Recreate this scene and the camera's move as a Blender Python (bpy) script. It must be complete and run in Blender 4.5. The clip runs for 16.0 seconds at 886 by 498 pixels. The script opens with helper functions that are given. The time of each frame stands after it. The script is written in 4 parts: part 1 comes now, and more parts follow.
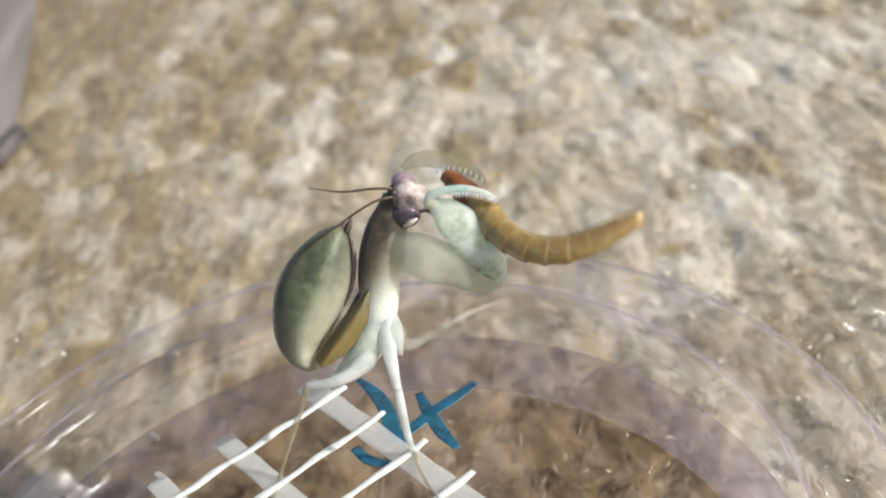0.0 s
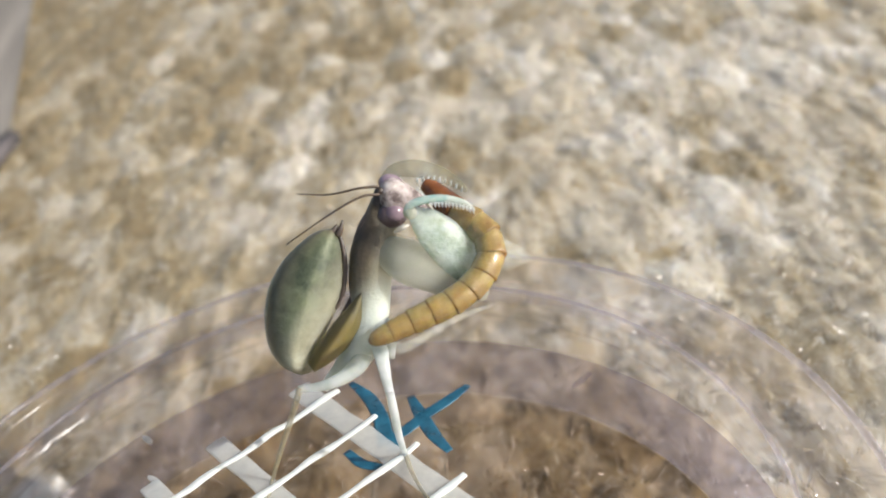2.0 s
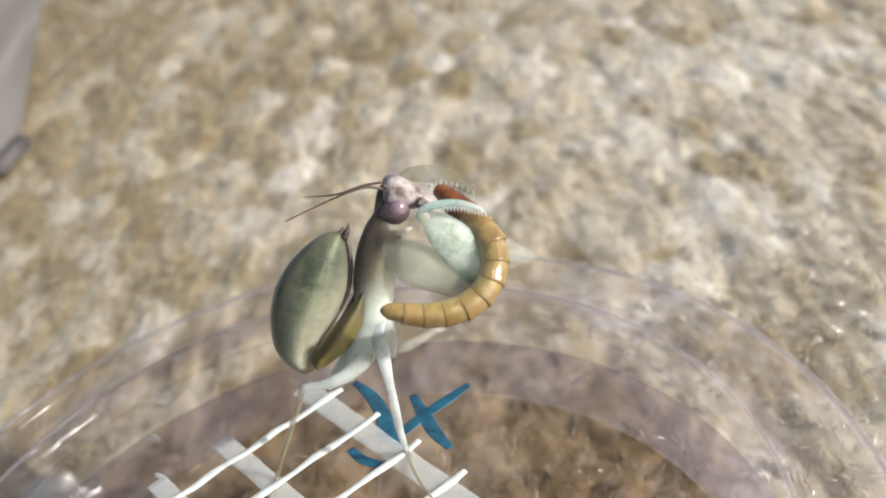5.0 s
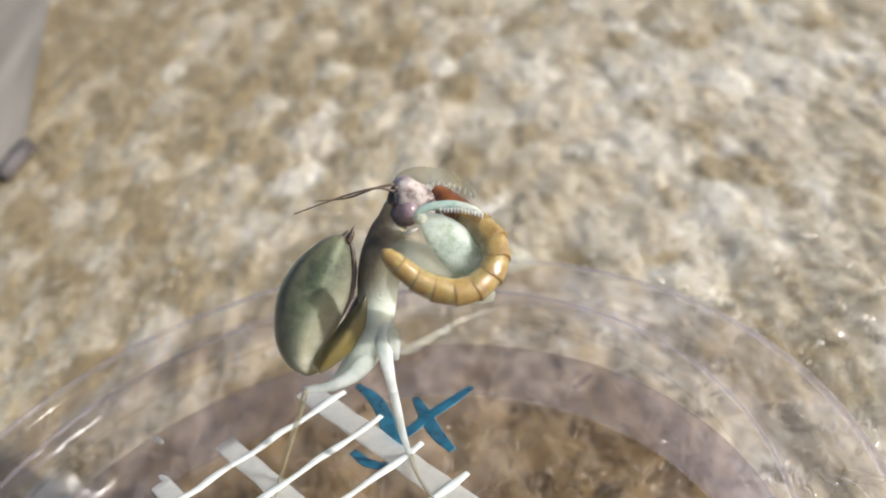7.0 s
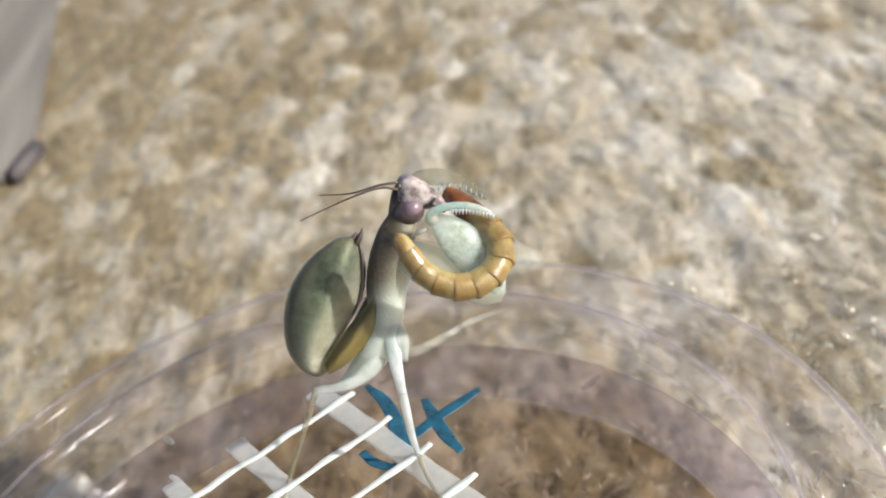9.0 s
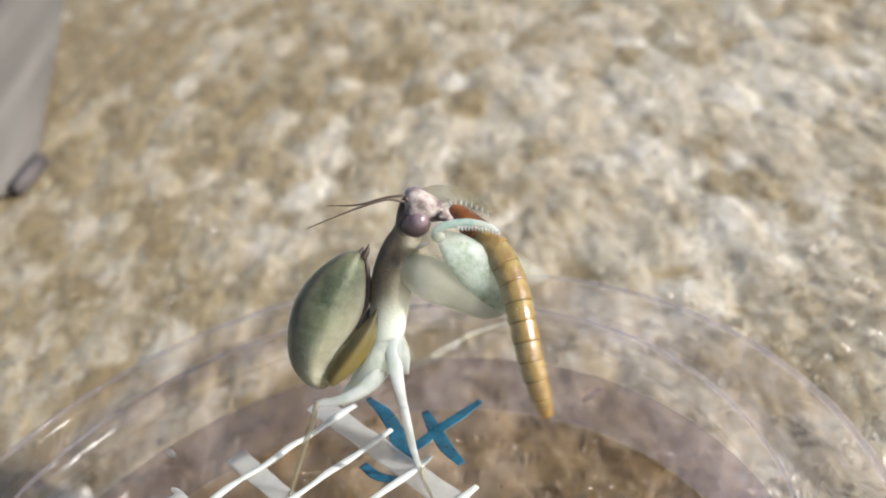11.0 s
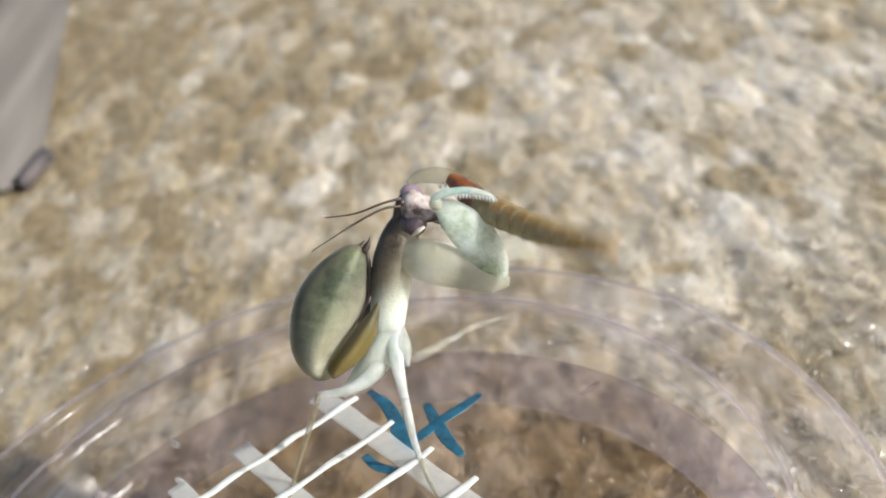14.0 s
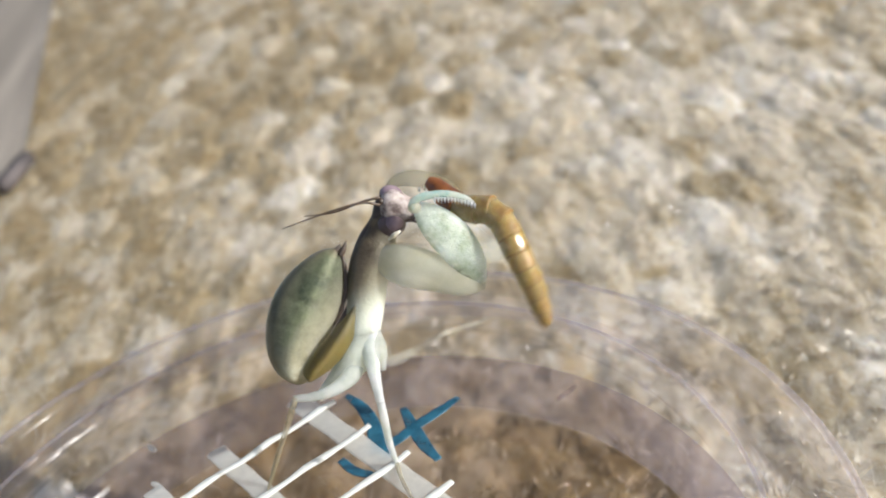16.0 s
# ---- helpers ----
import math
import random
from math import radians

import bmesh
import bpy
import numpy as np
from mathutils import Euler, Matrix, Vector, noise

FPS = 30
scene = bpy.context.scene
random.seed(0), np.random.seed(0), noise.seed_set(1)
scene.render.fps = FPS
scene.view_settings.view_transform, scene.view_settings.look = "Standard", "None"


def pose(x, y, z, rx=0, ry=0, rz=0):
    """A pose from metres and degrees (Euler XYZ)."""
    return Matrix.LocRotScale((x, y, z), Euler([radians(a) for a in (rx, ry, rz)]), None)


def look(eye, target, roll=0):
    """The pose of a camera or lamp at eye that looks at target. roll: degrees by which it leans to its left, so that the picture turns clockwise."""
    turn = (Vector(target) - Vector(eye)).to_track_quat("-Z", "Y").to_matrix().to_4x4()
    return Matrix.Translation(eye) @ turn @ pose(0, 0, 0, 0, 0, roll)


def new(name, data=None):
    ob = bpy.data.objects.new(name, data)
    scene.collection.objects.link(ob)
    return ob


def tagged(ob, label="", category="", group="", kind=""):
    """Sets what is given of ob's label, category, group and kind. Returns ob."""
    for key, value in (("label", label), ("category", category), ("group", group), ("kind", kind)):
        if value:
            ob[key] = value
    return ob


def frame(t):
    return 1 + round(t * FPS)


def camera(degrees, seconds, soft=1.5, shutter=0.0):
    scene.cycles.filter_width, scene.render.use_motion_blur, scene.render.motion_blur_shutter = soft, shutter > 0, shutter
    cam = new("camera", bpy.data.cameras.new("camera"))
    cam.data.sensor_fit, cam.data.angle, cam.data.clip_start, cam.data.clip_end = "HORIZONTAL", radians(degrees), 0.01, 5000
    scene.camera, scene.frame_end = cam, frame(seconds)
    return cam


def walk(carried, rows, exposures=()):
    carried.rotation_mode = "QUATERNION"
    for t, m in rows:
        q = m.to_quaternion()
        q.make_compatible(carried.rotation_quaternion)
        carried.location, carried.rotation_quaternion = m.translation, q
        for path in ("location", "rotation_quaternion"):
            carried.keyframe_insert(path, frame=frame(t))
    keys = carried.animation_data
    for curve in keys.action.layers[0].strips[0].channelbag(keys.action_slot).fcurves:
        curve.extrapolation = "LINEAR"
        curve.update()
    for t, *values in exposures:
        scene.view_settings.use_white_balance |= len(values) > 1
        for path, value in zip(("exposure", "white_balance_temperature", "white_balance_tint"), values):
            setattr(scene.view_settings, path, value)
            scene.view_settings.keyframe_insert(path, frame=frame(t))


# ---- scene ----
cam = camera(45, 16.0, soft=2.0, shutter=0.8)
cam.data.dof.use_dof = True
cam.data.dof.focus_distance = 0.106
cam.data.dof.aperture_fstop = 28
walk(cam, [
    (0, pose(0.01426, -0.06830, 0.09047, 57.836, 10.561, -7.278)),
    (0.5, pose(0.01441, -0.06873, 0.09068, 58.244, 10.536, -7.415)),
    (1, pose(0.01430, -0.06894, 0.09071, 58.292, 10.617, -7.290)),
    (1.5, pose(0.01433, -0.06890, 0.09047, 58.344, 10.463, -7.464)),
    (2, pose(0.01443, -0.06884, 0.09065, 58.038, 10.425, -7.588)),
    (2.5, pose(0.01466, -0.06927, 0.09069, 58.208, 10.464, -7.591)),
    (3, pose(0.01488, -0.06988, 0.09098, 57.697, 10.753, -7.177)),
    (3.5, pose(0.01499, -0.06994, 0.09086, 57.969, 10.633, -7.526)),
    (6, pose(0.01525, -0.07129, 0.09177, 58.501, 10.944, -7.125)),
    (6.5, pose(0.01519, -0.07104, 0.09140, 58.794, 10.784, -7.347)),
    (7, pose(0.01531, -0.07130, 0.09156, 58.500, 10.903, -7.060)),
    (7.5, pose(0.01546, -0.07138, 0.09170, 58.311, 11.000, -6.862)),
    (8, pose(0.01531, -0.07131, 0.09176, 58.502, 10.913, -6.939)),
    (8.5, pose(0.01525, -0.07165, 0.09171, 58.537, 11.050, -6.726)),
    (9, pose(0.01521, -0.07179, 0.09193, 58.653, 11.067, -6.669)),
    (11.5, pose(0.01535, -0.07266, 0.09241, 59.341, 11.128, -6.633)),
    (12, pose(0.01549, -0.07297, 0.09238, 59.159, 11.093, -6.695)),
    (12.5, pose(0.01556, -0.07277, 0.09237, 59.155, 11.047, -6.537)),
    (13, pose(0.01555, -0.07285, 0.09243, 59.131, 11.002, -6.635)),
    (13.5, pose(0.01557, -0.07308, 0.09247, 59.264, 11.082, -6.476)),
    (14, pose(0.01560, -0.07347, 0.09270, 59.155, 11.105, -6.313)),
    (14.5, pose(0.01568, -0.07370, 0.09280, 59.051, 11.214, -6.252)),
    (15, pose(0.01586, -0.07416, 0.09310, 59.397, 11.166, -6.186)),
    (15.5, pose(0.01616, -0.07429, 0.09298, 59.526, 10.919, -6.510)),
    (16, pose(0.01655, -0.07393, 0.09269, 59.306, 10.566, -6.868)),
])

# ---- light ----
world = bpy.data.worlds.new("sky")
scene.world = world
world.use_nodes = True
wn = world.node_tree
sky = wn.nodes.new("ShaderNodeTexSky")
sky.sky_type = "NISHITA"
sky.sun_disc = False
sky.dust_density, sky.ozone_density = 3.0, 0.5
TO_SUN = Vector((0.79, -0.36, 0.50)).normalized()
sky.sun_elevation = math.asin(TO_SUN.z)
sky.sun_rotation = math.atan2(TO_SUN.x, TO_SUN.y)
wn.links.new(sky.outputs[0], wn.nodes["Background"].inputs[0])
wn.nodes["Background"].inputs[1].default_value = 0.11
sun_data = bpy.data.lights.new("sun", "SUN")
sun_data.energy, sun_data.angle, sun_data.color = 4.7, radians(0.6), (1.0, 0.967, 0.912)
sun = new("sun", sun_data)
sun.matrix_world = look((0.4, -0.1, 0.6), Vector((0.4, -0.1, 0.6)) - TO_SUN)
scene.view_settings.exposure = 0.42
scene.cycles.transparent_max_bounces = 40

# ---- materials ----


def shader(name):
    m = bpy.data.materials.new(name)
    m.use_nodes = True
    return m, m.node_tree, m.node_tree.nodes["Principled BSDF"]


def noise_node(nt, scale, detail=4.0, rough=0.6):
    co = nt.nodes.new("ShaderNodeTexCoord")
    n = nt.nodes.new("ShaderNodeTexNoise")
    n.inputs["Scale"].default_value, n.inputs["Detail"].default_value, n.inputs["Roughness"].default_value = scale, detail, rough
    nt.links.new(co.outputs["Object"], n.inputs["Vector"])
    return n


def ramp(nt, source, stops):
    r = nt.nodes.new("ShaderNodeValToRGB")
    els = r.color_ramp.elements
    while len(els) < len(stops):
        els.new(0.5)
    for e, (p, c) in zip(els, stops):
        e.position, e.color = p, (*c, 1)
    nt.links.new(source, r.inputs[0])
    return r


def bumped(nt, bsdf, source, strength, depth):
    b = nt.nodes.new("ShaderNodeBump")
    b.inputs["Strength"].default_value, b.inputs["Distance"].default_value = strength, depth
    nt.links.new(source, b.inputs["Height"])
    nt.links.new(b.outputs[0], bsdf.inputs["Normal"])


def mixed(nt, a, b, fac):
    m = nt.nodes.new("ShaderNodeMix")
    m.data_type = "RGBA"
    nt.links.new(fac, m.inputs[0])
    nt.links.new(a, m.inputs[6])
    nt.links.new(b, m.inputs[7])
    return m.outputs[2]


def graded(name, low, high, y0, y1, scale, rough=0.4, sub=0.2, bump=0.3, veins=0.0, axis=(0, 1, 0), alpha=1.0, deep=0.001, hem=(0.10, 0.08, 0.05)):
    """Skin whose colour runs from one tone to another along axis, with mottling."""
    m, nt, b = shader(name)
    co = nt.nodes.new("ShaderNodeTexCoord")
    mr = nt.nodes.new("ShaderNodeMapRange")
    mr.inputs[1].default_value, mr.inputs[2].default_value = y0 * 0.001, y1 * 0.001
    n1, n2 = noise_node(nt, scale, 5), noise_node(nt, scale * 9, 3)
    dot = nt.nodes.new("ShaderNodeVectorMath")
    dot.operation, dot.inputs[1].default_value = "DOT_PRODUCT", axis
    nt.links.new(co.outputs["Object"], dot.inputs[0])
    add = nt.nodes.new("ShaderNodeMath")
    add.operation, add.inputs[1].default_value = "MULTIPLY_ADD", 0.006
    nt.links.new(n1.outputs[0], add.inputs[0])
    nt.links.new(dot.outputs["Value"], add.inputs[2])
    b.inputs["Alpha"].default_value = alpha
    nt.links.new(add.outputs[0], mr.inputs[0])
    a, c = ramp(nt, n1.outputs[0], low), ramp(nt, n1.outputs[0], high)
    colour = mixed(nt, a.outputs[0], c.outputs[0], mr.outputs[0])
    if veins:
        vo = nt.nodes.new("ShaderNodeTexVoronoi")
        vo.feature = "DISTANCE_TO_EDGE"
        vo.inputs["Scale"].default_value = 420
        nt.links.new(co.outputs["Object"], vo.inputs["Vector"])
        line = ramp(nt, vo.outputs["Distance"], [(0.0, (veins,) * 3), (0.06, (0.0, 0.0, 0.0))])
        pale = nt.nodes.new("ShaderNodeRGB")
        pale.outputs[0].default_value = (0.40, 0.41, 0.32, 1)
        colour = mixed(nt, colour, pale.outputs[0], line.outputs[0])
    at, spread, brown = nt.nodes.new("ShaderNodeAttribute"), nt.nodes.new("ShaderNodeMath"), nt.nodes.new("ShaderNodeRGB")
    at.attribute_name, spread.operation, brown.outputs[0].default_value = "rim", "MULTIPLY", (*hem, 1)
    nt.links.new(at.outputs["Fac"], spread.inputs[0])
    nt.links.new(n1.outputs[0], spread.inputs[1])
    edge = ramp(nt, spread.outputs[0], [(0.04, (0, 0, 0)), (0.5, (0.85, 0.85, 0.85))])
    colour = mixed(nt, colour, brown.outputs[0], edge.outputs[0])
    nt.links.new(colour, b.inputs["Base Color"])
    b.inputs["Roughness"].default_value, b.inputs["Subsurface Weight"].default_value, b.inputs["Subsurface Scale"].default_value = rough, sub, deep
    b.inputs["Subsurface Radius"].default_value = (1, 0.95, 0.75)
    bumped(nt, b, n2.outputs[0], bump, 0.0002)
    return m


def flesh(name, stops, scale, rough=0.45, sub=0.35, radius=(0.0012, 0.0012, 0.0009), bump=0.25, fine=9.0, alpha=1.0, tint=(1, 1, 0.8)):
    """Soft translucent insect skin: patches of colour at one scale, grain at a finer one."""
    m, nt, b = shader(name)
    n1, n2 = noise_node(nt, scale), noise_node(nt, scale * fine, 3)
    r = ramp(nt, n1.outputs[0], stops)
    nt.links.new(r.outputs[0], b.inputs["Base Color"])
    b.inputs["Roughness"].default_value = rough
    b.inputs["Subsurface Weight"].default_value = sub
    b.inputs["Subsurface Radius"].default_value = tint
    b.inputs["Subsurface Scale"].default_value = radius[0]
    b.inputs["Alpha"].default_value = alpha
    bumped(nt, b, n2.outputs[0], bump, 0.0002)
    return m


def ringed(m, start, end, colour):
    """A thin darker hem on the rear edge of each ring, from start to end along it, in millimetres."""
    nt = m.node_tree
    b = nt.nodes["Principled BSDF"]
    base = b.inputs["Base Color"].links[0].from_socket
    co, xyz, mr, hem = nt.nodes.new("ShaderNodeTexCoord"), nt.nodes.new("ShaderNodeSeparateXYZ"), nt.nodes.new("ShaderNodeMapRange"), nt.nodes.new("ShaderNodeRGB")
    hem.outputs[0].default_value = (*colour, 1)
    mr.inputs[1].default_value, mr.inputs[2].default_value = start * 0.001, end * 0.001
    nt.links.new(co.outputs["Object"], xyz.inputs[0])
    nt.links.new(xyz.outputs[0], mr.inputs[0])
    nt.links.new(mixed(nt, base, hem.outputs[0], mr.outputs[0]), b.inputs["Base Color"])
    return m


PALE = flesh("pale_limb_skin", [(0.36, (0.42, 0.49, 0.45)), (0.64, (0.64, 0.71, 0.67))], 420, sub=0.95, radius=(0.003, 0.003, 0.003), alpha=0.74)
CLEAR_LIMB = flesh("glassy_limb_skin", [(0.3, (0.36, 0.37, 0.28)), (0.7, (0.52, 0.53, 0.43))], 260, sub=0.9, radius=(0.003, 0.003, 0.003), alpha=0.5)
FAR_LIMB = flesh("thin_glassy_limb_skin", [(0.3, (0.56, 0.60, 0.52)), (0.7, (0.74, 0.78, 0.71))], 260, sub=0.6, alpha=0.10)
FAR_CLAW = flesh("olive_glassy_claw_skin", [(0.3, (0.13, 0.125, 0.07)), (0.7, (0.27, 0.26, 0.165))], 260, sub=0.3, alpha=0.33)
FEMUR = flesh("mottled_femur_skin", [(0.36, (0.16, 0.20, 0.11)), (0.44, (0.35, 0.44, 0.35)), (0.54, (0.55, 0.66, 0.58)), (0.7, (0.70, 0.78, 0.72))], 300, sub=0.9, radius=(0.003, 0.003, 0.003), rough=0.16, bump=0.8, alpha=0.54)
MINT = flesh("mint_claw_skin", [(0.38, (0.24, 0.46, 0.42)), (0.5, (0.44, 0.54, 0.47)), (0.7, (0.52, 0.57, 0.50))], 330, sub=0.8, radius=(0.002, 0.002, 0.002), rough=0.15, alpha=0.66)
# own green, with the sunlit right and shaded left put into the colour
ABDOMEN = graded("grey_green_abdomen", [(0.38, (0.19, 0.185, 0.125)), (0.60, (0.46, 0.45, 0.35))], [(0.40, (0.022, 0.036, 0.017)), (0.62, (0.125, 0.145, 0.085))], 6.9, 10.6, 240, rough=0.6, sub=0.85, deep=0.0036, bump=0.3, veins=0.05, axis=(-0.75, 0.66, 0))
PALE_GLASS = flesh("pale_glassy_limb_skin", [(0.36, (0.40, 0.46, 0.42)), (0.64, (0.60, 0.66, 0.62))], 420, sub=0.9, radius=(0.003, 0.003, 0.003), alpha=0.42)
OLIVE = graded("olive_wing_pad", [(0.36, (0.19, 0.145, 0.03)), (0.64, (0.34, 0.265, 0.062))], [(0.36, (0.04, 0.034, 0.012)), (0.64, (0.10, 0.084, 0.032))], 3.6, 6.6, 260, rough=0.6, sub=0.85, deep=0.0032, axis=(-0.75, 0.66, 0), alpha=0.72, hem=(0.09, 0.072, 0.03))


def body_skin():
    """Whitish at the hips, olive grey along the neck, dark brown along its back, with that side's shade put in."""
    m, nt, b = shader("olive_to_pale_body_skin")
    co, n1, n2 = nt.nodes.new("ShaderNodeTexCoord"), noise_node(nt, 240, 5), noise_node(nt, 2200, 3)

    def along(axis, lo, hi):
        dot, mr, add = nt.nodes.new("ShaderNodeVectorMath"), nt.nodes.new("ShaderNodeMapRange"), nt.nodes.new("ShaderNodeMath")
        dot.operation, dot.inputs[1].default_value = "DOT_PRODUCT", axis
        add.operation, add.inputs[1].default_value = "MULTIPLY_ADD", 0.0022
        mr.interpolation_type = "SMOOTHSTEP"
        mr.inputs[1].default_value, mr.inputs[2].default_value = lo * 0.001, hi * 0.001
        nt.links.new(co.outputs["Object"], dot.inputs[0])
        nt.links.new(n1.outputs[0], add.inputs[0])
        nt.links.new(dot.outputs["Value"], add.inputs[2])
        nt.links.new(add.outputs[0], mr.inputs[0])
        return mr.outputs[0]

    pale = ramp(nt, n1.outputs[0], [(0.36, (0.38, 0.42, 0.36)), (0.64, (0.55, 0.60, 0.54))]).outputs[0]
    olive = ramp(nt, n1.outputs[0], [(0.36, (0.14, 0.13, 0.085)), (0.64, (0.24, 0.225, 0.16))]).outputs[0]
    brown = ramp(nt, n1.outputs[0], [(0.36, (0.040, 0.030, 0.018)), (0.64, (0.095, 0.075, 0.045))]).outputs[0]
    upper = mixed(nt, brown, olive, along((1.0, -0.37, 0.0), -2.9, 0.0))
    nt.links.new(mixed(nt, pale, upper, along((-0.6, 1.0, 0.0), 2.8, 8.0)), b.inputs["Base Color"])
    b.inputs["Roughness"].default_value, b.inputs["Subsurface Weight"].default_value, b.inputs["Subsurface Scale"].default_value = 0.45, 0.9, 0.0040
    b.inputs["Subsurface Radius"].default_value = (1, 0.95, 0.8)
    bumped(nt, b, n2.outputs[0], 0.4, 0.0002)
    return m


BODY_SKIN = body_skin()
DARK = flesh("dark_brown_shield", [(0.3, (0.022, 0.014, 0.010)), (0.7, (0.075, 0.055, 0.042))], 300, sub=0.0, rough=0.4)
FACE = flesh("pinkish_white_face", [(0.38, (0.11, 0.08, 0.075)), (0.47, (0.30, 0.25, 0.24)), (0.68, (0.53, 0.485, 0.465))], 800, sub=0.25, rough=0.25, bump=0.6)
EYE = flesh("purple_eye", [(0.3, (0.14, 0.10, 0.118)), (0.7, (0.27, 0.20, 0.24))], 500, sub=0.2, rough=0.2, bump=0.05)
EYE_SHADE = flesh("eye_shade_brown", [(0.3, (0.05, 0.034, 0.036)), (0.7, (0.13, 0.092, 0.095))], 500, sub=0.2, rough=0.35)
CREAM = flesh("cream_joint_skin", [(0.3, (0.58, 0.53, 0.42)), (0.7, (0.76, 0.72, 0.62))], 500, sub=0.3, rough=0.25)
FEELER = flesh("dark_antenna", [(0.3, (0.03, 0.02, 0.015)), (0.7, (0.10, 0.07, 0.05))], 300, sub=0.0, rough=0.5)
SHANK = flesh("brown_shank", [(0.3, (0.20, 0.17, 0.10)), (0.7, (0.38, 0.35, 0.25))], 300, sub=0.5, alpha=0.42)
WORM = flesh("amber_worm_skin", [(0.32, (0.18, 0.112, 0.036)), (0.5, (0.29, 0.212, 0.076)), (0.7, (0.42, 0.345, 0.165))], 330, sub=0.9, radius=(0.0026, 0.0022, 0.002), rough=0.08, bump=0.6, alpha=0.88, tint=(1, 0.66, 0.22))
WORM_DARK = flesh("amber_worm_dark_skin", [(0.3, (0.18, 0.112, 0.036)), (0.7, (0.35, 0.26, 0.1))], 260, sub=0.85, radius=(0.0022, 0.0022, 0.002), rough=0.12, bump=0.4, tint=(1, 0.66, 0.22))
for skin in (WORM, WORM_DARK):
    ringed(skin, 2.05, 2.3, (0.19, 0.115, 0.04))
    wet = skin.node_tree.nodes["Principled BSDF"]
    wet.inputs["Coat Weight"].default_value, wet.inputs["Coat Roughness"].default_value = 0.8, 0.06
WORM_HEAD = flesh("rust_worm_head", [(0.38, (0.05, 0.016, 0.006)), (0.62, (0.20, 0.072, 0.022))], 260, sub=0.15, rough=0.2)


def plastic(name, clear, haze=0.0, milk=(0.56, 0.53, 0.63)):
    """Thin clear plastic; haze: the share of milky scatter."""
    m, nt, b = shader(name)
    nt.nodes.remove(b)
    out = nt.nodes["Material Output"]
    tr, gl, mx = nt.nodes.new("ShaderNodeBsdfTransparent"), nt.nodes.new("ShaderNodeBsdfGlossy"), nt.nodes.new("ShaderNodeMixShader")
    tr.inputs[0].default_value = (*clear, 1)
    gl.inputs[0].default_value = (1, 1, 1, 1)
    n, n2 = noise_node(nt, 120, 5), noise_node(nt, 420, 4)
    rr = ramp(nt, n.outputs[0], [(0.3, (0.10, 0.10, 0.10)), (0.75, (0.22, 0.22, 0.22))])
    nt.links.new(rr.outputs[0], gl.inputs["Roughness"])
    lw = nt.nodes.new("ShaderNodeLayerWeight")
    fr = ramp(nt, lw.outputs["Facing"], [(0.0, (0.003, 0.003, 0.003)), (0.6, (0.003, 0.003, 0.003)), (0.85, (0.009, 0.009, 0.009)), (1.0, (0.08, 0.08, 0.08))])
    bump = nt.nodes.new("ShaderNodeBump")
    bump.inputs["Strength"].default_value, bump.inputs["Distance"].default_value = 0.10, 0.0006
    nt.links.new(n.outputs[0], bump.inputs["Height"])
    for target in (lw, gl):
        nt.links.new(bump.outputs[0], target.inputs["Normal"])
    base = tr
    if haze:
        df, mh = nt.nodes.new("ShaderNodeBsdfDiffuse"), nt.nodes.new("ShaderNodeMixShader")
        tl, both = nt.nodes.new("ShaderNodeBsdfTranslucent"), nt.nodes.new("ShaderNodeMixShader")
        for lobe in (df, tl):
            lobe.inputs[0].default_value = (*milk, 1)
        both.inputs[0].default_value = 0.85
        nt.links.new(df.outputs[0], both.inputs[1])
        nt.links.new(tl.outputs[0], both.inputs[2])
        hz = ramp(nt, n2.outputs[0], [(0.3, (haze * 0.6,) * 3), (0.7, (haze * 1.3,) * 3)])
        nt.links.new(hz.outputs[0], mh.inputs[0])
        nt.links.new(tr.outputs[0], mh.inputs[1])
        nt.links.new(both.outputs[0], mh.inputs[2])
        base = mh
    nt.links.new(fr.outputs[0], mx.inputs[0])
    nt.links.new(base.outputs[0], mx.inputs[1])
    nt.links.new(gl.outputs[0], mx.inputs[2])
    nt.links.new(mx.outputs[0], out.inputs[0])
    return m


PLASTIC = plastic("clear_plastic", (0.975, 0.968, 0.972))
TINTED = plastic("shade_tinted_plastic", (0.848, 0.802, 0.765))
# reflection lines and rim haze of clear plastic, put in as milky colour
EDGE = plastic("edge_glint_plastic", (0.96, 0.95, 0.955), 0.26, (0.60, 0.58, 0.64))
VEIL = plastic("hazed_clear_plastic", (0.98, 0.975, 0.98), 0.04, (0.60, 0.59, 0.60))
MILKY = plastic("lavender_milky_plastic", (0.85, 0.82, 0.82), 0.13)


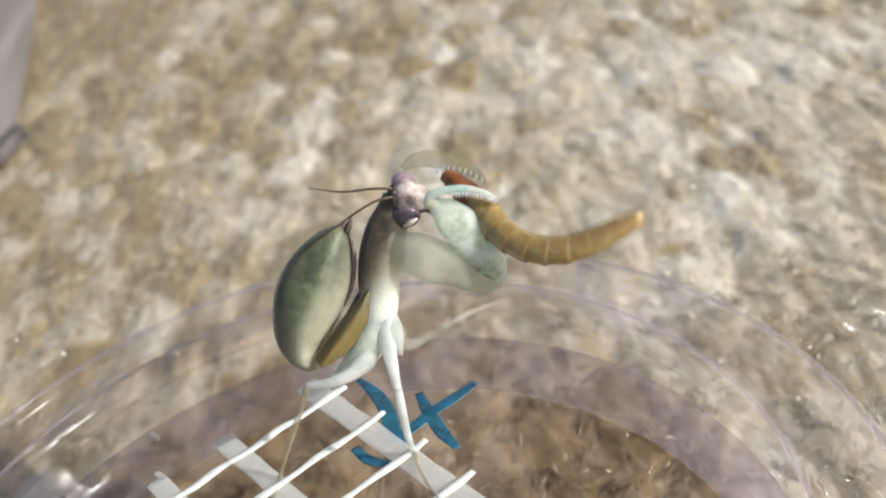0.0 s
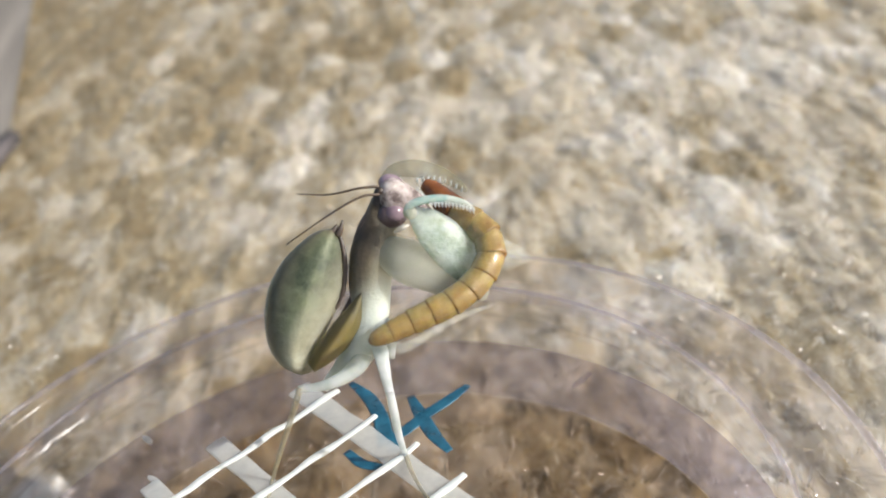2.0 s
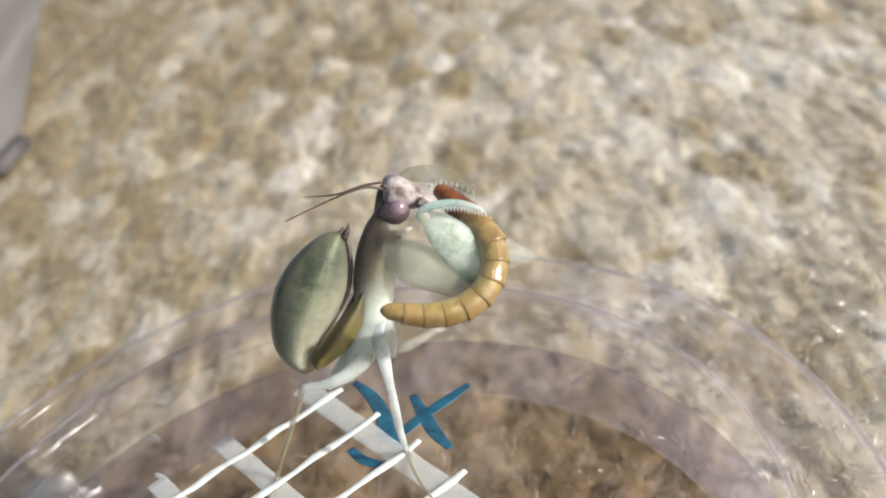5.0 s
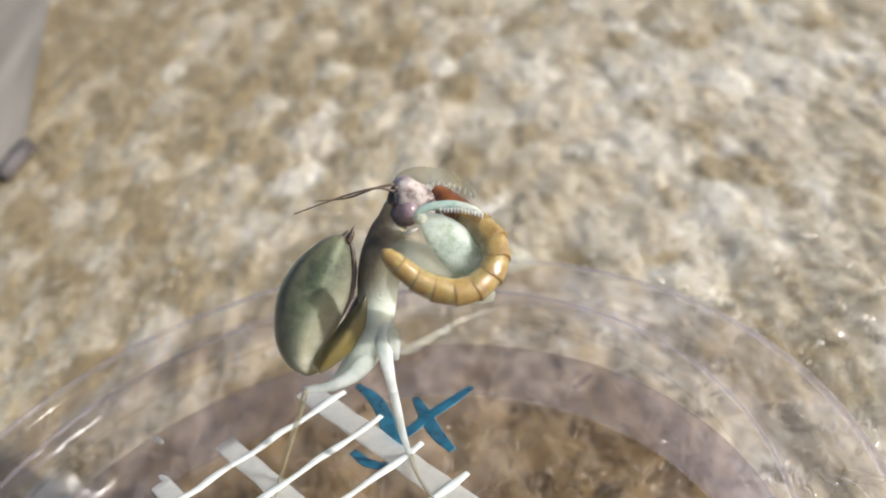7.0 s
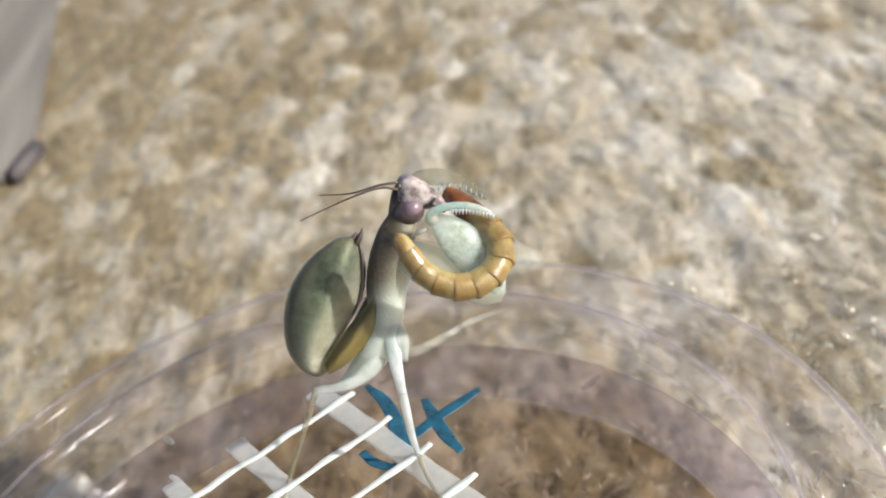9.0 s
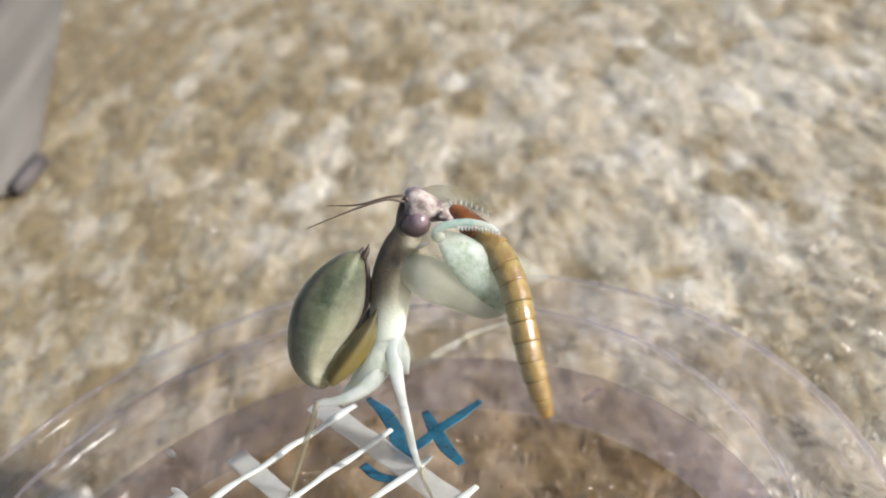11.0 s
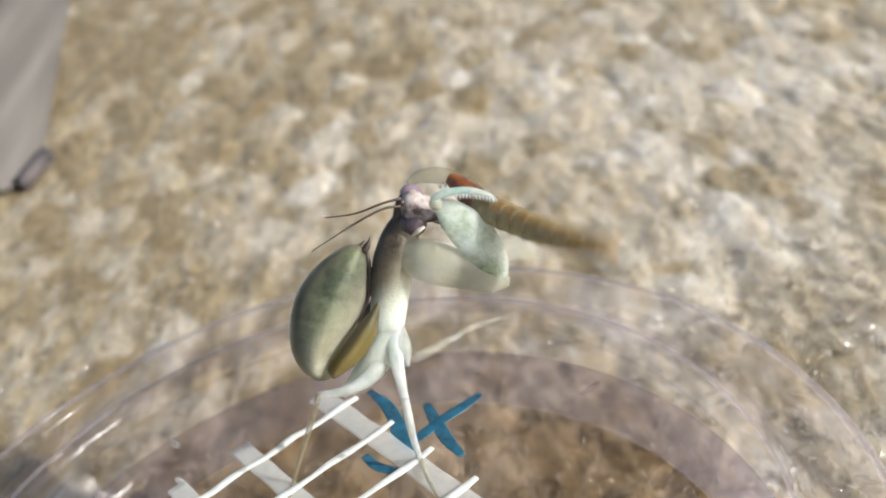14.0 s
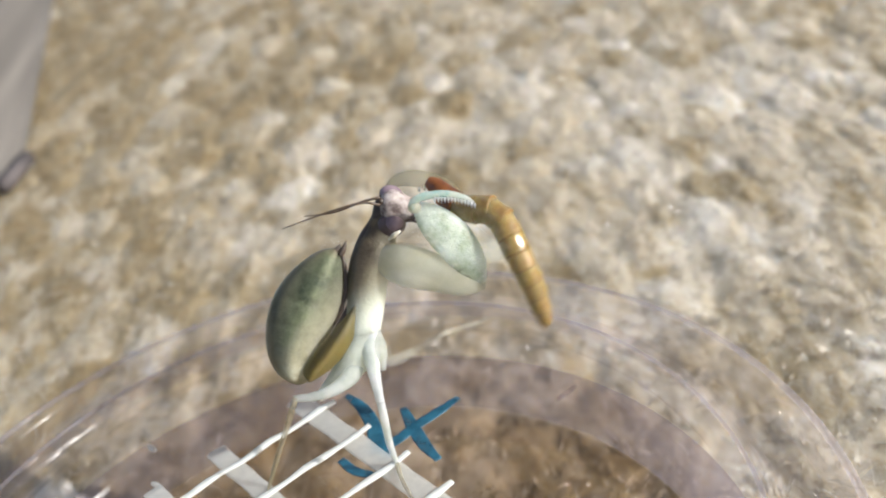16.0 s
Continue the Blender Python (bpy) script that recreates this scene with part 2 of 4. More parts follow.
def white_mesh_plastic(name, alpha):
    m, nt, b = shader(name)
    n = noise_node(nt, 900)
    r = ramp(nt, n.outputs[0], [(0.3, (0.74, 0.78, 0.77)), (0.7, (0.87, 0.90, 0.89))])
    nt.links.new(r.outputs[0], b.inputs["Base Color"])
    b.inputs["Roughness"].default_value = 0.35
    b.inputs["Transmission Weight"].default_value = 0.0
    bumped(nt, b, n.outputs[0], 0.3, 0.0002)
    thin, mx = nt.nodes.new("ShaderNodeBsdfTranslucent"), nt.nodes.new("ShaderNodeMixShader")
    nt.links.new(r.outputs[0], thin.inputs[0])
    mx.inputs[0].default_value = 0.5
    nt.links.new(b.outputs[0], mx.inputs[1])
    nt.links.new(thin.outputs[0], mx.inputs[2])
    clear, see = nt.nodes.new("ShaderNodeBsdfTransparent"), nt.nodes.new("ShaderNodeMixShader")
    see.inputs[0].default_value = alpha
    nt.links.new(clear.outputs[0], see.inputs[1])
    nt.links.new(mx.outputs[0], see.inputs[2])
    nt.links.new(see.outputs[0], nt.nodes["Material Output"].inputs[0])
    return m


MESH = white_mesh_plastic("white_mesh_plastic", 0.95)
WIDE = white_mesh_plastic("milky_mesh_plastic", 0.46)


def ink_material():
    m, nt, b = shader("blue_marker_ink")
    n = noise_node(nt, 500, 5)
    r = ramp(nt, n.outputs[0], [(0.3, (0.006, 0.055, 0.095)), (0.7, (0.02, 0.12, 0.19))])
    nt.links.new(r.outputs[0], b.inputs["Base Color"])
    a = ramp(nt, n.outputs[0], [(0.25, (0.6, 0.6, 0.6)), (0.6, (0.92, 0.92, 0.92))])
    nt.links.new(a.outputs[0], b.inputs["Alpha"])
    b.inputs["Roughness"].default_value = 0.4
    return m


INK = ink_material()


def carpet_material(name, rough, thinness, shine, spark, toned=True, soak=0.0):
    """Mottled yarn: brown, tan, cream and whitish tufts, with a finer grain; spark: the share of fibres whitened as
    painted glints.
    """
    m, nt, b = shader(name)
    n2, n3 = noise_node(nt, 1300, 5, 0.8), noise_node(nt, 2300, 3)
    # grain drawn out along y to fit the camera's low view
    for n in (n2, n3):
        view_stretch = nt.nodes.new("ShaderNodeVectorMath")
        view_stretch.operation, view_stretch.inputs[1].default_value = "MULTIPLY", (1.0, 0.5, 1.0)
        nt.links.new(n.inputs["Vector"].links[0].from_socket, view_stretch.inputs[0])
        nt.links.new(view_stretch.outputs[0], n.inputs["Vector"])
    if toned:
        at = nt.nodes.new("ShaderNodeAttribute")
        at.attribute_name = "tone"
        tone = at.outputs["Fac"]
    else:
        tone = noise_node(nt, 120, 4).outputs[0]
    grain = nt.nodes.new("ShaderNodeMath")
    grain.operation, grain.inputs[1].default_value = "MULTIPLY_ADD", 1.0
    nt.links.new(n2.outputs[0], grain.inputs[0])
    off = nt.nodes.new("ShaderNodeMath")
    off.operation, off.inputs[1].default_value = "SUBTRACT", 0.5
    nt.links.new(tone, off.inputs[0])
    nt.links.new(off.outputs[0], grain.inputs[2])
    c = ramp(nt, grain.outputs[0], [(0.08, (0.215, 0.165, 0.09)), (0.30, (0.284, 0.233, 0.146)), (0.52, (0.365, 0.318, 0.238)), (0.78, (0.44, 0.398, 0.322)), (1.0, (0.53, 0.505, 0.452))]).outputs[0]
    # glints put into the colour: a few fibres are turned white
    if spark:
        geo, white = nt.nodes.new("ShaderNodeNewGeometry"), nt.nodes.new("ShaderNodeRGB")
        white.outputs[0].default_value = (0.82, 0.80, 0.75, 1)
        pick = ramp(nt, geo.outputs["Random Per Island"], [(1 - spark, (0, 0, 0)), (1.001 - spark, (1, 1, 1))])
        c = mixed(nt, c, white.outputs[0], pick.outputs[0])
    nt.links.new(c, b.inputs["Base Color"])
    b.inputs["Roughness"].default_value = rough
    b.inputs["Specular IOR Level"].default_value = shine
    b.inputs["Subsurface Weight"].default_value, b.inputs["Subsurface Scale"].default_value, b.inputs["Subsurface Radius"].default_value = soak, 0.0038, (1.0, 0.78, 0.5)
    if not spark:
        bumped(nt, b, n3.outputs[0], 0.25, 0.0003)
    thin = nt.nodes.new("ShaderNodeBsdfTranslucent")
    nt.links.new(c, thin.inputs[0])
    mx = nt.nodes.new("ShaderNodeMixShader")
    mx.inputs[0].default_value = thinness
    nt.links.new(b.outputs[0], mx.inputs[1])
    nt.links.new(thin.outputs[0], mx.inputs[2])
    nt.links.new(mx.outputs[0], nt.nodes["Material Output"].inputs[0])
    return m


CARPET = carpet_material("beige_carpet_yarn", 0.5, 0.0, 0.4, 0.0, soak=0.8)
CARPET_FAR = carpet_material("beige_carpet_yarn_plain", 0.5, 0.1, 0.4, 0.0, False)
FIBRE = carpet_material("fine_carpet_fibre", 0.20, 0.4, 0.9, 0.08)


def board_material():
    m, nt, b = shader("grey_streaked_wood")
    co, mp, n = nt.nodes.new("ShaderNodeTexCoord"), nt.nodes.new("ShaderNodeMapping"), nt.nodes.new("ShaderNodeTexNoise")
    mp.inputs["Scale"].default_value = (90, 6, 60)
    n.inputs["Scale"].default_value, n.inputs["Detail"].default_value = 1.0, 5
    nt.links.new(co.outputs["Object"], mp.inputs[0])
    nt.links.new(mp.outputs[0], n.inputs["Vector"])
    r = ramp(nt, n.outputs[0], [(0.3, (0.078, 0.072, 0.066)), (0.55, (0.118, 0.109, 0.10)), (0.75, (0.17, 0.158, 0.146))])
    nt.links.new(r.outputs[0], b.inputs["Base Color"])
    b.inputs["Roughness"].default_value = 0.6
    bumped(nt, b, n.outputs[0], 0.4, 0.001)
    return m


BOARD = board_material()
# dark colour for the shadow at the board's end
STRIP = flesh("end_shadow_grey", [(0.3, (0.045, 0.039, 0.042)), (0.7, (0.09, 0.08, 0.084))], 90, sub=0.0, rough=0.9)

# ---- building helpers (millimetres in, metres out) ----
MM = 0.001
CLEAR = (PLASTIC, EDGE, TINTED, MILKY, VEIL)  # thin panes that let the daylight through


def part(name, bm, material, parent=None, label=""):
    me = bpy.data.meshes.new(name)
    bmesh.ops.recalc_face_normals(bm, faces=bm.faces)
    bm.to_mesh(me)
    bm.free()
    me.materials.append(material)
    me.polygons.foreach_set("use_smooth", [True] * len(me.polygons))
    ob = new(name, me)
    ob.parent = parent
    if material in CLEAR:
        ob.visible_shadow = False
    return tagged(ob, label)


def spline(points, steps):
    """Catmull-Rom through tuples of any length."""
    p = [np.array(q, float) for q in points]
    p = [2 * p[0] - p[1], *p, 2 * p[-1] - p[-2]]
    out = []
    for i in range(1, len(p) - 2):
        for k in range(steps):
            u = k / steps
            out.append(0.5 * (2 * p[i] + (p[i + 1] - p[i - 1]) * u + (2 * p[i - 1] - 5 * p[i] + 4 * p[i + 1] - p[i + 2]) * u * u
                              + (3 * p[i] - p[i - 1] - 3 * p[i + 1] + p[i + 2]) * u ** 3))
    out.append(p[-2])
    return out


def loft(points, radii, depth=1.0, seg=14, steps=5, facing=(0, 0, 1), bm=None, rib=0.0, ribs=0):
    """A closed tapered tube along a curve. depth: thickness along the facing side over its width."""
    bm = bm or bmesh.new()
    rows = spline([(*p, r) for p, r in zip(points, radii)], steps)
    c = np.array(facing, float)
    rings = []
    for i, row in enumerate(rows):
        t = rows[min(i + 1, len(rows) - 1)][:3] - rows[max(i - 1, 0)][:3]
        t = t / np.linalg.norm(t)
        side = np.cross(t, c)
        side = side / max(np.linalg.norm(side), 1e-6)
        other = np.cross(side, t)
        r = max(row[3], 0.02)
        if ribs:
            r *= 1 + rib * abs(math.sin(math.pi * ribs * i / (len(rows) - 1)))
        rings.append([bm.verts.new((row[:3] + side * r * math.cos(a) + other * r * depth * math.sin(a)) * MM)
                      for a in (2 * math.pi * k / seg for k in range(seg))])
    for a, b in zip(rings, rings[1:]):
        for k in range(seg):
            bm.faces.new((a[k], a[(k + 1) % seg], b[(k + 1) % seg], b[k]))
    bm.faces.new(rings[0][::-1])
    bm.faces.new(rings[-1])
    return bm


def ball(centre, size, turn=0.0, seg=20, rings=12):
    bm = bmesh.new()
    m = Matrix.Translation(Vector(centre) * MM) @ pose(0, 0, 0, 0, 0, turn) @ Matrix.Diagonal((size[0] * MM, size[1] * MM, size[2] * MM, 1))
    bmesh.ops.create_uvsphere(bm, u_segments=seg, v_segments=rings, radius=1.0, matrix=m)
    return bm


def revolve(profile, seg=128, closed=True):
    """A turned shell from (radius, height) in millimetres."""
    bm = bmesh.new()
    rings = [[bm.verts.new((r * MM * math.cos(a), r * MM * math.sin(a), z * MM)) for a in (2 * math.pi * k / seg for k in range(seg))]
             for r, z in profile]
    pairs = list(zip(rings, rings[1:])) + ([(rings[-1], rings[0])] if closed else [])
    for a, b in pairs:
        for k in range(seg):
            bm.faces.new((a[k], a[(k + 1) % seg], b[(k + 1) % seg], b[k]))
    return bm


# ---- the carpet ----
CUP_HIGH = 18.0


def soft(x, y, size, seed):
    """Smooth noise whose patches are drawn out along y to look round from the camera."""
    w = noise.noise_vector(Vector((x / 0.011, y / 0.016, 5.0)))
    return noise.noise(Vector(((x + 0.0015 * w.x) / size, (y + 0.002 * w.y) / (size * 2.1), seed)))


# brown tufts and whitish tufts, placed to fit the camera's view: x, y, half width, in millimetres
BROWN = ((-83.0, 279.4, 7.0), (-59.5, 238.8, 6.6), (-56.7, 191.4, 3.9), (-63.0, 180.4, 7.1), (-29.5, 161.7, 5.6), (-15.1, 150.5, 4.6), (-7.1, 178.7, 5.4), (10.6, 131.9, 3.9), (16.5, 171.7, 5.5), (22.7, 192.4, 4.2),
         (37.6, 118.6, 2.6), (30.0, 117.4, 2.1), (84.2, 132.0, 2.9), (81.4, 116.3, 3.3), (64.7, 111.8, 2.4), (67.3, 93.8, 2.6), (60.2, 106.3, 2.1), (39.2, 71.4, 3.0), (32.2, 83.0, 2.7), (48.2, 87.8, 1.9),
         (45.7, 43.2, 3.2), (59.6, 46.0, 1.8), (71.9, 43.1, 2.0), (36.2, 29.7, 3.3), (30.4, 24.2, 2.6), (-35.2, 99.3, 4.4), (-47.6, 70.7, 2.6), (-31.2, 63.9, 3.3), (-46.2, 54.5, 4.1), (-59.5, 99.8, 3.5), (26.1, 33.2, 2.8))
WHITE = ((-31.0, 231.9, 6.3), (-69.7, 278.7, 5.9), (-42.7, 207.1, 4.0), (-62.1, 136.5, 4.9), (-71.6, 160.7, 3.6), (-46.0, 159.5, 4.0), (-4.8, 149.5, 4.8), (0.7, 177.8, 3.1), (17.1, 156.6, 3.5), (-18.3, 100.0, 2.8),
         (-45.0, 111.9, 3.6), (48.3, 170.7, 4.2), (55.2, 136.8, 4.1), (64.9, 127.8, 3.4), (41.9, 99.9, 2.7), (41.0, 82.9, 2.5), (30.9, 91.8, 3.6), (89.2, 96.7, 2.8), (90.5, 86.2, 1.9), (59.1, 62.6, 2.3),
         (58.4, 49.4, 2.4), (107.9, 123.3, 3.7), (65.9, 101.9, 2.5), (97.3, 137.5, 3.3), (48.7, 38.2, 1.9), (48.0, 30.0, 2.5), (-38.6, 85.8, 3.6), (37.5, 45.0, 1.9), (59.4, 26.0, 2.2), (-55.7, 70.0, 2.4))


def pile_tone(gx, gy, rng):
    """How pale the yarn of each tuft is, from 0 (brown) to 1 (whitish), with a broad light falloff mixed in."""
    n = [0.36 * soft(x, y, 0.0075, 2.0) + 0.24 * soft(x, y, 0.026, 3.0) for x, y in zip(gx, gy)]
    tone = 0.485 + np.array(n) + rng.normal(0, 0.16, len(gx))
    # light falloff put into the yarn colour: darker left and far, paler right
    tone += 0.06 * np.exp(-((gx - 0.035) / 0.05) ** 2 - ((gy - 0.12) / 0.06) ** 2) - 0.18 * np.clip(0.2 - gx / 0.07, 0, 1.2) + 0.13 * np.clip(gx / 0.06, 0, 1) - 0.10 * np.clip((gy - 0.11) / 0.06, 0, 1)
    for spots, k in ((BROWN, -0.32), (WHITE, 0.20)):
        for x, y, r in spots:
            d = ((gx * 1000 - x) / r) ** 2 + ((gy * 1000 - y) / (1.6 * r)) ** 2
            tone += k * np.exp(-0.9 * d)
    return np.clip(tone, 0.03, 0.97)


def smoothed(grid, reach, times):
    """The grid with each value averaged over its neighbours."""
    for _ in range(times):
        for axis in (0, 1):
            wide = np.pad(grid, [(reach, reach) if k == axis else (0, 0) for k in (0, 1)], mode="edge")
            n = grid.shape[axis]
            grid = sum(np.take(wide, np.arange(k, k + n), axis) for k in range(2 * reach + 1)) / (2 * reach + 1)
    return grid


def quads(name, co, faces, tone, material):
    """A mesh from arrays of corners and four-cornered faces, with a tone at each corner."""
    me = bpy.data.meshes.new(name)
    me.vertices.add(len(co))
    me.vertices.foreach_set("co", co.ravel())
    me.loops.add(faces.size)
    me.loops.foreach_set("vertex_index", faces.ravel())
    me.polygons.add(len(faces))
    me.polygons.foreach_set("loop_start", np.arange(0, faces.size, 4))
    me.polygons.foreach_set("use_smooth", [True] * len(faces))
    me.update(calc_edges=True)
    me.attributes.new("tone", "FLOAT", "POINT").data.foreach_set("value", tone)
    me.materials.append(material)
    return me


def carpet():
    bm = bmesh.new()
    bmesh.ops.create_grid(bm, x_segments=8, y_segments=8, size=1.2)
    g = part("ground", bm, CARPET_FAR)
    g.location.z = -0.009
    tagged(g, "beige carpet reaching away on every side", "carpet", kind="structure")
    rng = np.random.default_rng(4)
    x0, x1, y0, y1, step, gap = -0.155, 0.145, -0.015, 0.37, 0.00055, 0.0062
    # the tufts, in staggered rows, each a little out of line
    rows, cols = int((y1 - y0) / (gap * 1.2)), int((x1 - x0) / gap)
    j, i = np.divmod(np.arange(rows * cols), cols)
    tx = x0 + (i + 0.5 * (j % 2)) * gap + rng.normal(0, 0.0028, rows * cols)
    ty = y0 + j * gap * 1.2 + rng.normal(0, 0.0028, rows * cols)
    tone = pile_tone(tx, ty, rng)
    big, top = rng.uniform(0.0044, 0.0072, len(tx)), rng.normal(-0.0014, 0.0003, len(tx))
    top = np.minimum(top, -0.0010)
    # the packed yarn below the tips: one soft dome for each tuft
    nx, ny = int((x1 - x0) / step), int((y1 - y0) / step)
    gx, gy = x0 + np.arange(nx) * step, y0 + np.arange(ny) * step
    high, shade = np.full((ny, nx), -0.0026), np.full((ny, nx), 0.4)
    for x, y, r, z, w in zip(tx, ty, big, top, tone):
        a, b = max(int((x - x0 - r) / step), 0), min(int((x - x0 + r) / step) + 2, nx)
        c, d = max(int((y - y0 - 1.8 * r) / step), 0), min(int((y - y0 + 1.8 * r) / step) + 2, ny)
        if a < b and c < d:
            far = ((gx[None, a:b] - x) ** 2 + ((gy[c:d, None] - y) / 1.8) ** 2) / (r * r)
            h = z - 0.0003 - 0.00135 * far
            up = h > high[c:d, a:b]
            high[c:d, a:b] = np.where(up, h, high[c:d, a:b])
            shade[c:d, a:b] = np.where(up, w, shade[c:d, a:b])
    high, shade = smoothed(high, 2, 1), smoothed(shade, 2, 1)
    spots = [(x, y) for y in gy for x in gx]
    high += np.array([0.00032 * soft(x, y, 0.0022, 4.0) + 0.00018 * noise.noise(Vector((x / 0.0009, y / 0.0018, 6.0))) for x, y in spots]).reshape(ny, nx)
    shade = np.clip(shade + np.array([0.26 * noise.noise(Vector((x / 0.0021, y / 0.0050, 11.0))) for x, y in spots]).reshape(ny, nx), 0.03, 0.97)
    co = np.stack([np.broadcast_to(gx, (ny, nx)), np.broadcast_to(gy[:, None], (ny, nx)), high], 2).reshape(-1, 3)
    n = np.arange(nx * ny).reshape(ny, nx)
    faces = np.stack([n[:-1, :-1], n[:-1, 1:], n[1:, 1:], n[1:, :-1]], 2).reshape(-1, 4)
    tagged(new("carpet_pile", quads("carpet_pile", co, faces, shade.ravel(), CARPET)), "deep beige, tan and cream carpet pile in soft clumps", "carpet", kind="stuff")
    # the fibres: thin ribbons that rise from each tuft's foot, spread and curl over at its crown
    seen = (tx > -0.066 - 0.3 * (ty - 0.042)) & (tx < 0.075 + 0.5 * (ty - 0.01)) & (ty > 0.013 - 0.29 * tx) & (ty < 0.369 - 0.774 * (tx + 0.1305))
    near, mid = ty < 0.055, ty < 0.115
    for count, wide, pick in ((230, 0.000042, seen & near), (80, 0.000055, seen & mid & ~near), (28, 0.00010, seen & ~mid)):
        of = np.repeat(np.nonzero(pick)[0], count)
        m = len(of)
        # each tuft is of seventeen yarns, each with its own place, height and tone
        yarn = of * 17 + rng.integers(0, 17, m)
        turn, spread = rng.uniform(0, 6.2832, len(tx) * 17)[yarn], np.sqrt(rng.uniform(0, 1, len(tx) * 17))[yarn]
        lean = rng.normal(0, 0.0004, (m, 2)) + rng.normal(0, 0.0006, (len(tx) * 17, 2))[yarn]
        tip = top[of] - 0.0010 * spread ** 2 + rng.normal(0.0004, 0.0003, m) + rng.normal(0.0, 0.00015, len(tx) * 17)[yarn]
        tip = np.minimum(tip, 0.0)
        off = rng.normal(0, 0.00038, (m, 2))
        face, w = rng.uniform(0, 6.2832, m), wide * rng.uniform(0.7, 1.5, m)
        foot = top[of] - 0.0035
        rings = []
        for u, rise in ((0.0, 0.0), (0.45, 0.72), (0.8, 1.0), (1.0, 0.97)):
            r = big[of] * spread * (0.5 + 0.5 * u)
            a = turn + 0.7 * u
            mid = np.stack([tx[of] + off[:, 0] + r * np.cos(a) + lean[:, 0] * u * u * 1.6, ty[of] + off[:, 1] + 1.4 * r * np.sin(a) + lean[:, 1] * u * u * 1.6, foot + (tip - foot) * rise], 1)
            side = np.stack([np.cos(face + u), np.sin(face + u), 0.4 * np.sin(face * 3)], 1) * (w * (1.0 - 0.5 * u ** 3))[:, None]
            rings += [mid - side, mid + side]
        co = np.stack(rings, 1).reshape(-1, 3)
        n = np.arange(m)[:, None] * 8
        faces = np.concatenate([n + np.array([[k, k + 1, k + 3, k + 2]]) for k in (0, 2, 4)])
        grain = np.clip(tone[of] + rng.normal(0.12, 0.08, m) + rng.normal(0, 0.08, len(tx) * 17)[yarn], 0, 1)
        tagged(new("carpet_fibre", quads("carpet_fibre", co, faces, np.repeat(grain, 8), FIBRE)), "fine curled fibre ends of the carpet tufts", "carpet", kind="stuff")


def slab(outline, low, high, round_by):
    bm = bmesh.new()
    face = bm.faces.new([bm.verts.new((x, y, low)) for x, y in outline])
    up = bmesh.ops.extrude_face_region(bm, geom=[face])
    bmesh.ops.translate(bm, vec=(0, 0, high - low), verts=[v for v in up["geom"] if isinstance(v, bmesh.types.BMVert)])
    bmesh.ops.recalc_face_normals(bm, faces=bm.faces[:])
    bmesh.ops.bevel(bm, geom=bm.edges[:], offset=round_by, segments=3, affect="EDGES")
    return bm


def board():
    """A board with one slanting end, where a dark strip stands for its shadow."""
    corner, along, knee, end = Vector((-0.0756, 0.1750)), Vector((-0.1481, 0.9890)), Vector((-0.0788, 0.1560)), Vector((-0.1560, 0.1790))
    ob = part("wooden_board", slab([corner, knee, end, end + along * 0.45, corner + along * 0.45], -0.0016, 0.0016, 0.0012), BOARD)
    way = (knee - corner).normalized()
    out = Vector((-way.y, way.x))
    p, q = corner + way * 0.002 + out * 0.0004, knee - way * 0.001 + out * 0.0004
    part("end_shadow_strip", slab([p, q, q + out * 0.0035, p + out * 0.0035], -0.0016, 0.0018, 0.0006), STRIP, ob, "dark grey strip painted as the shadow at the board's end")
    tagged(ob, "grey streaked weathered wooden board lying on the carpet", "board")


# ---- the cup, its lid, the mesh and the pen marks ----
def cup():
    bm = revolve([(38.3, 0.9), (39.3, 0.3), (40.4, 0.9), (40.6, 5.4), (43.4, 10.6), (47.0, 14), (47.2, 16.2), (46.5, 16.2), (46.3, 14), (42.9, 10.9), (40.0, 5.2), (39.7, 1.7)])
    ob = part("plastic_tub", bm, PLASTIC)
    tagged(ob, "shallow clear plastic tub standing on the carpet", "tub")
    # the floor's brown tint stands in for shade on the carpet below
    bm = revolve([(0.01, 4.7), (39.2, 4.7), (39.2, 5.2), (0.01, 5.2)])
    part("tub_floor", bm, TINTED, ob, "clear tub bottom tinted with the shade under the lid")
    bm = revolve([(39.3, 5.2), (39.7, 5.5), (41.1, 8.0), (42.3, 10.7), (42.4, 11.1), (42.1, 10.9), (40.8, 8.2), (39.4, 5.7)])
    part("milky_band", bm, MILKY, ob, "lavender milky sloping wall band")


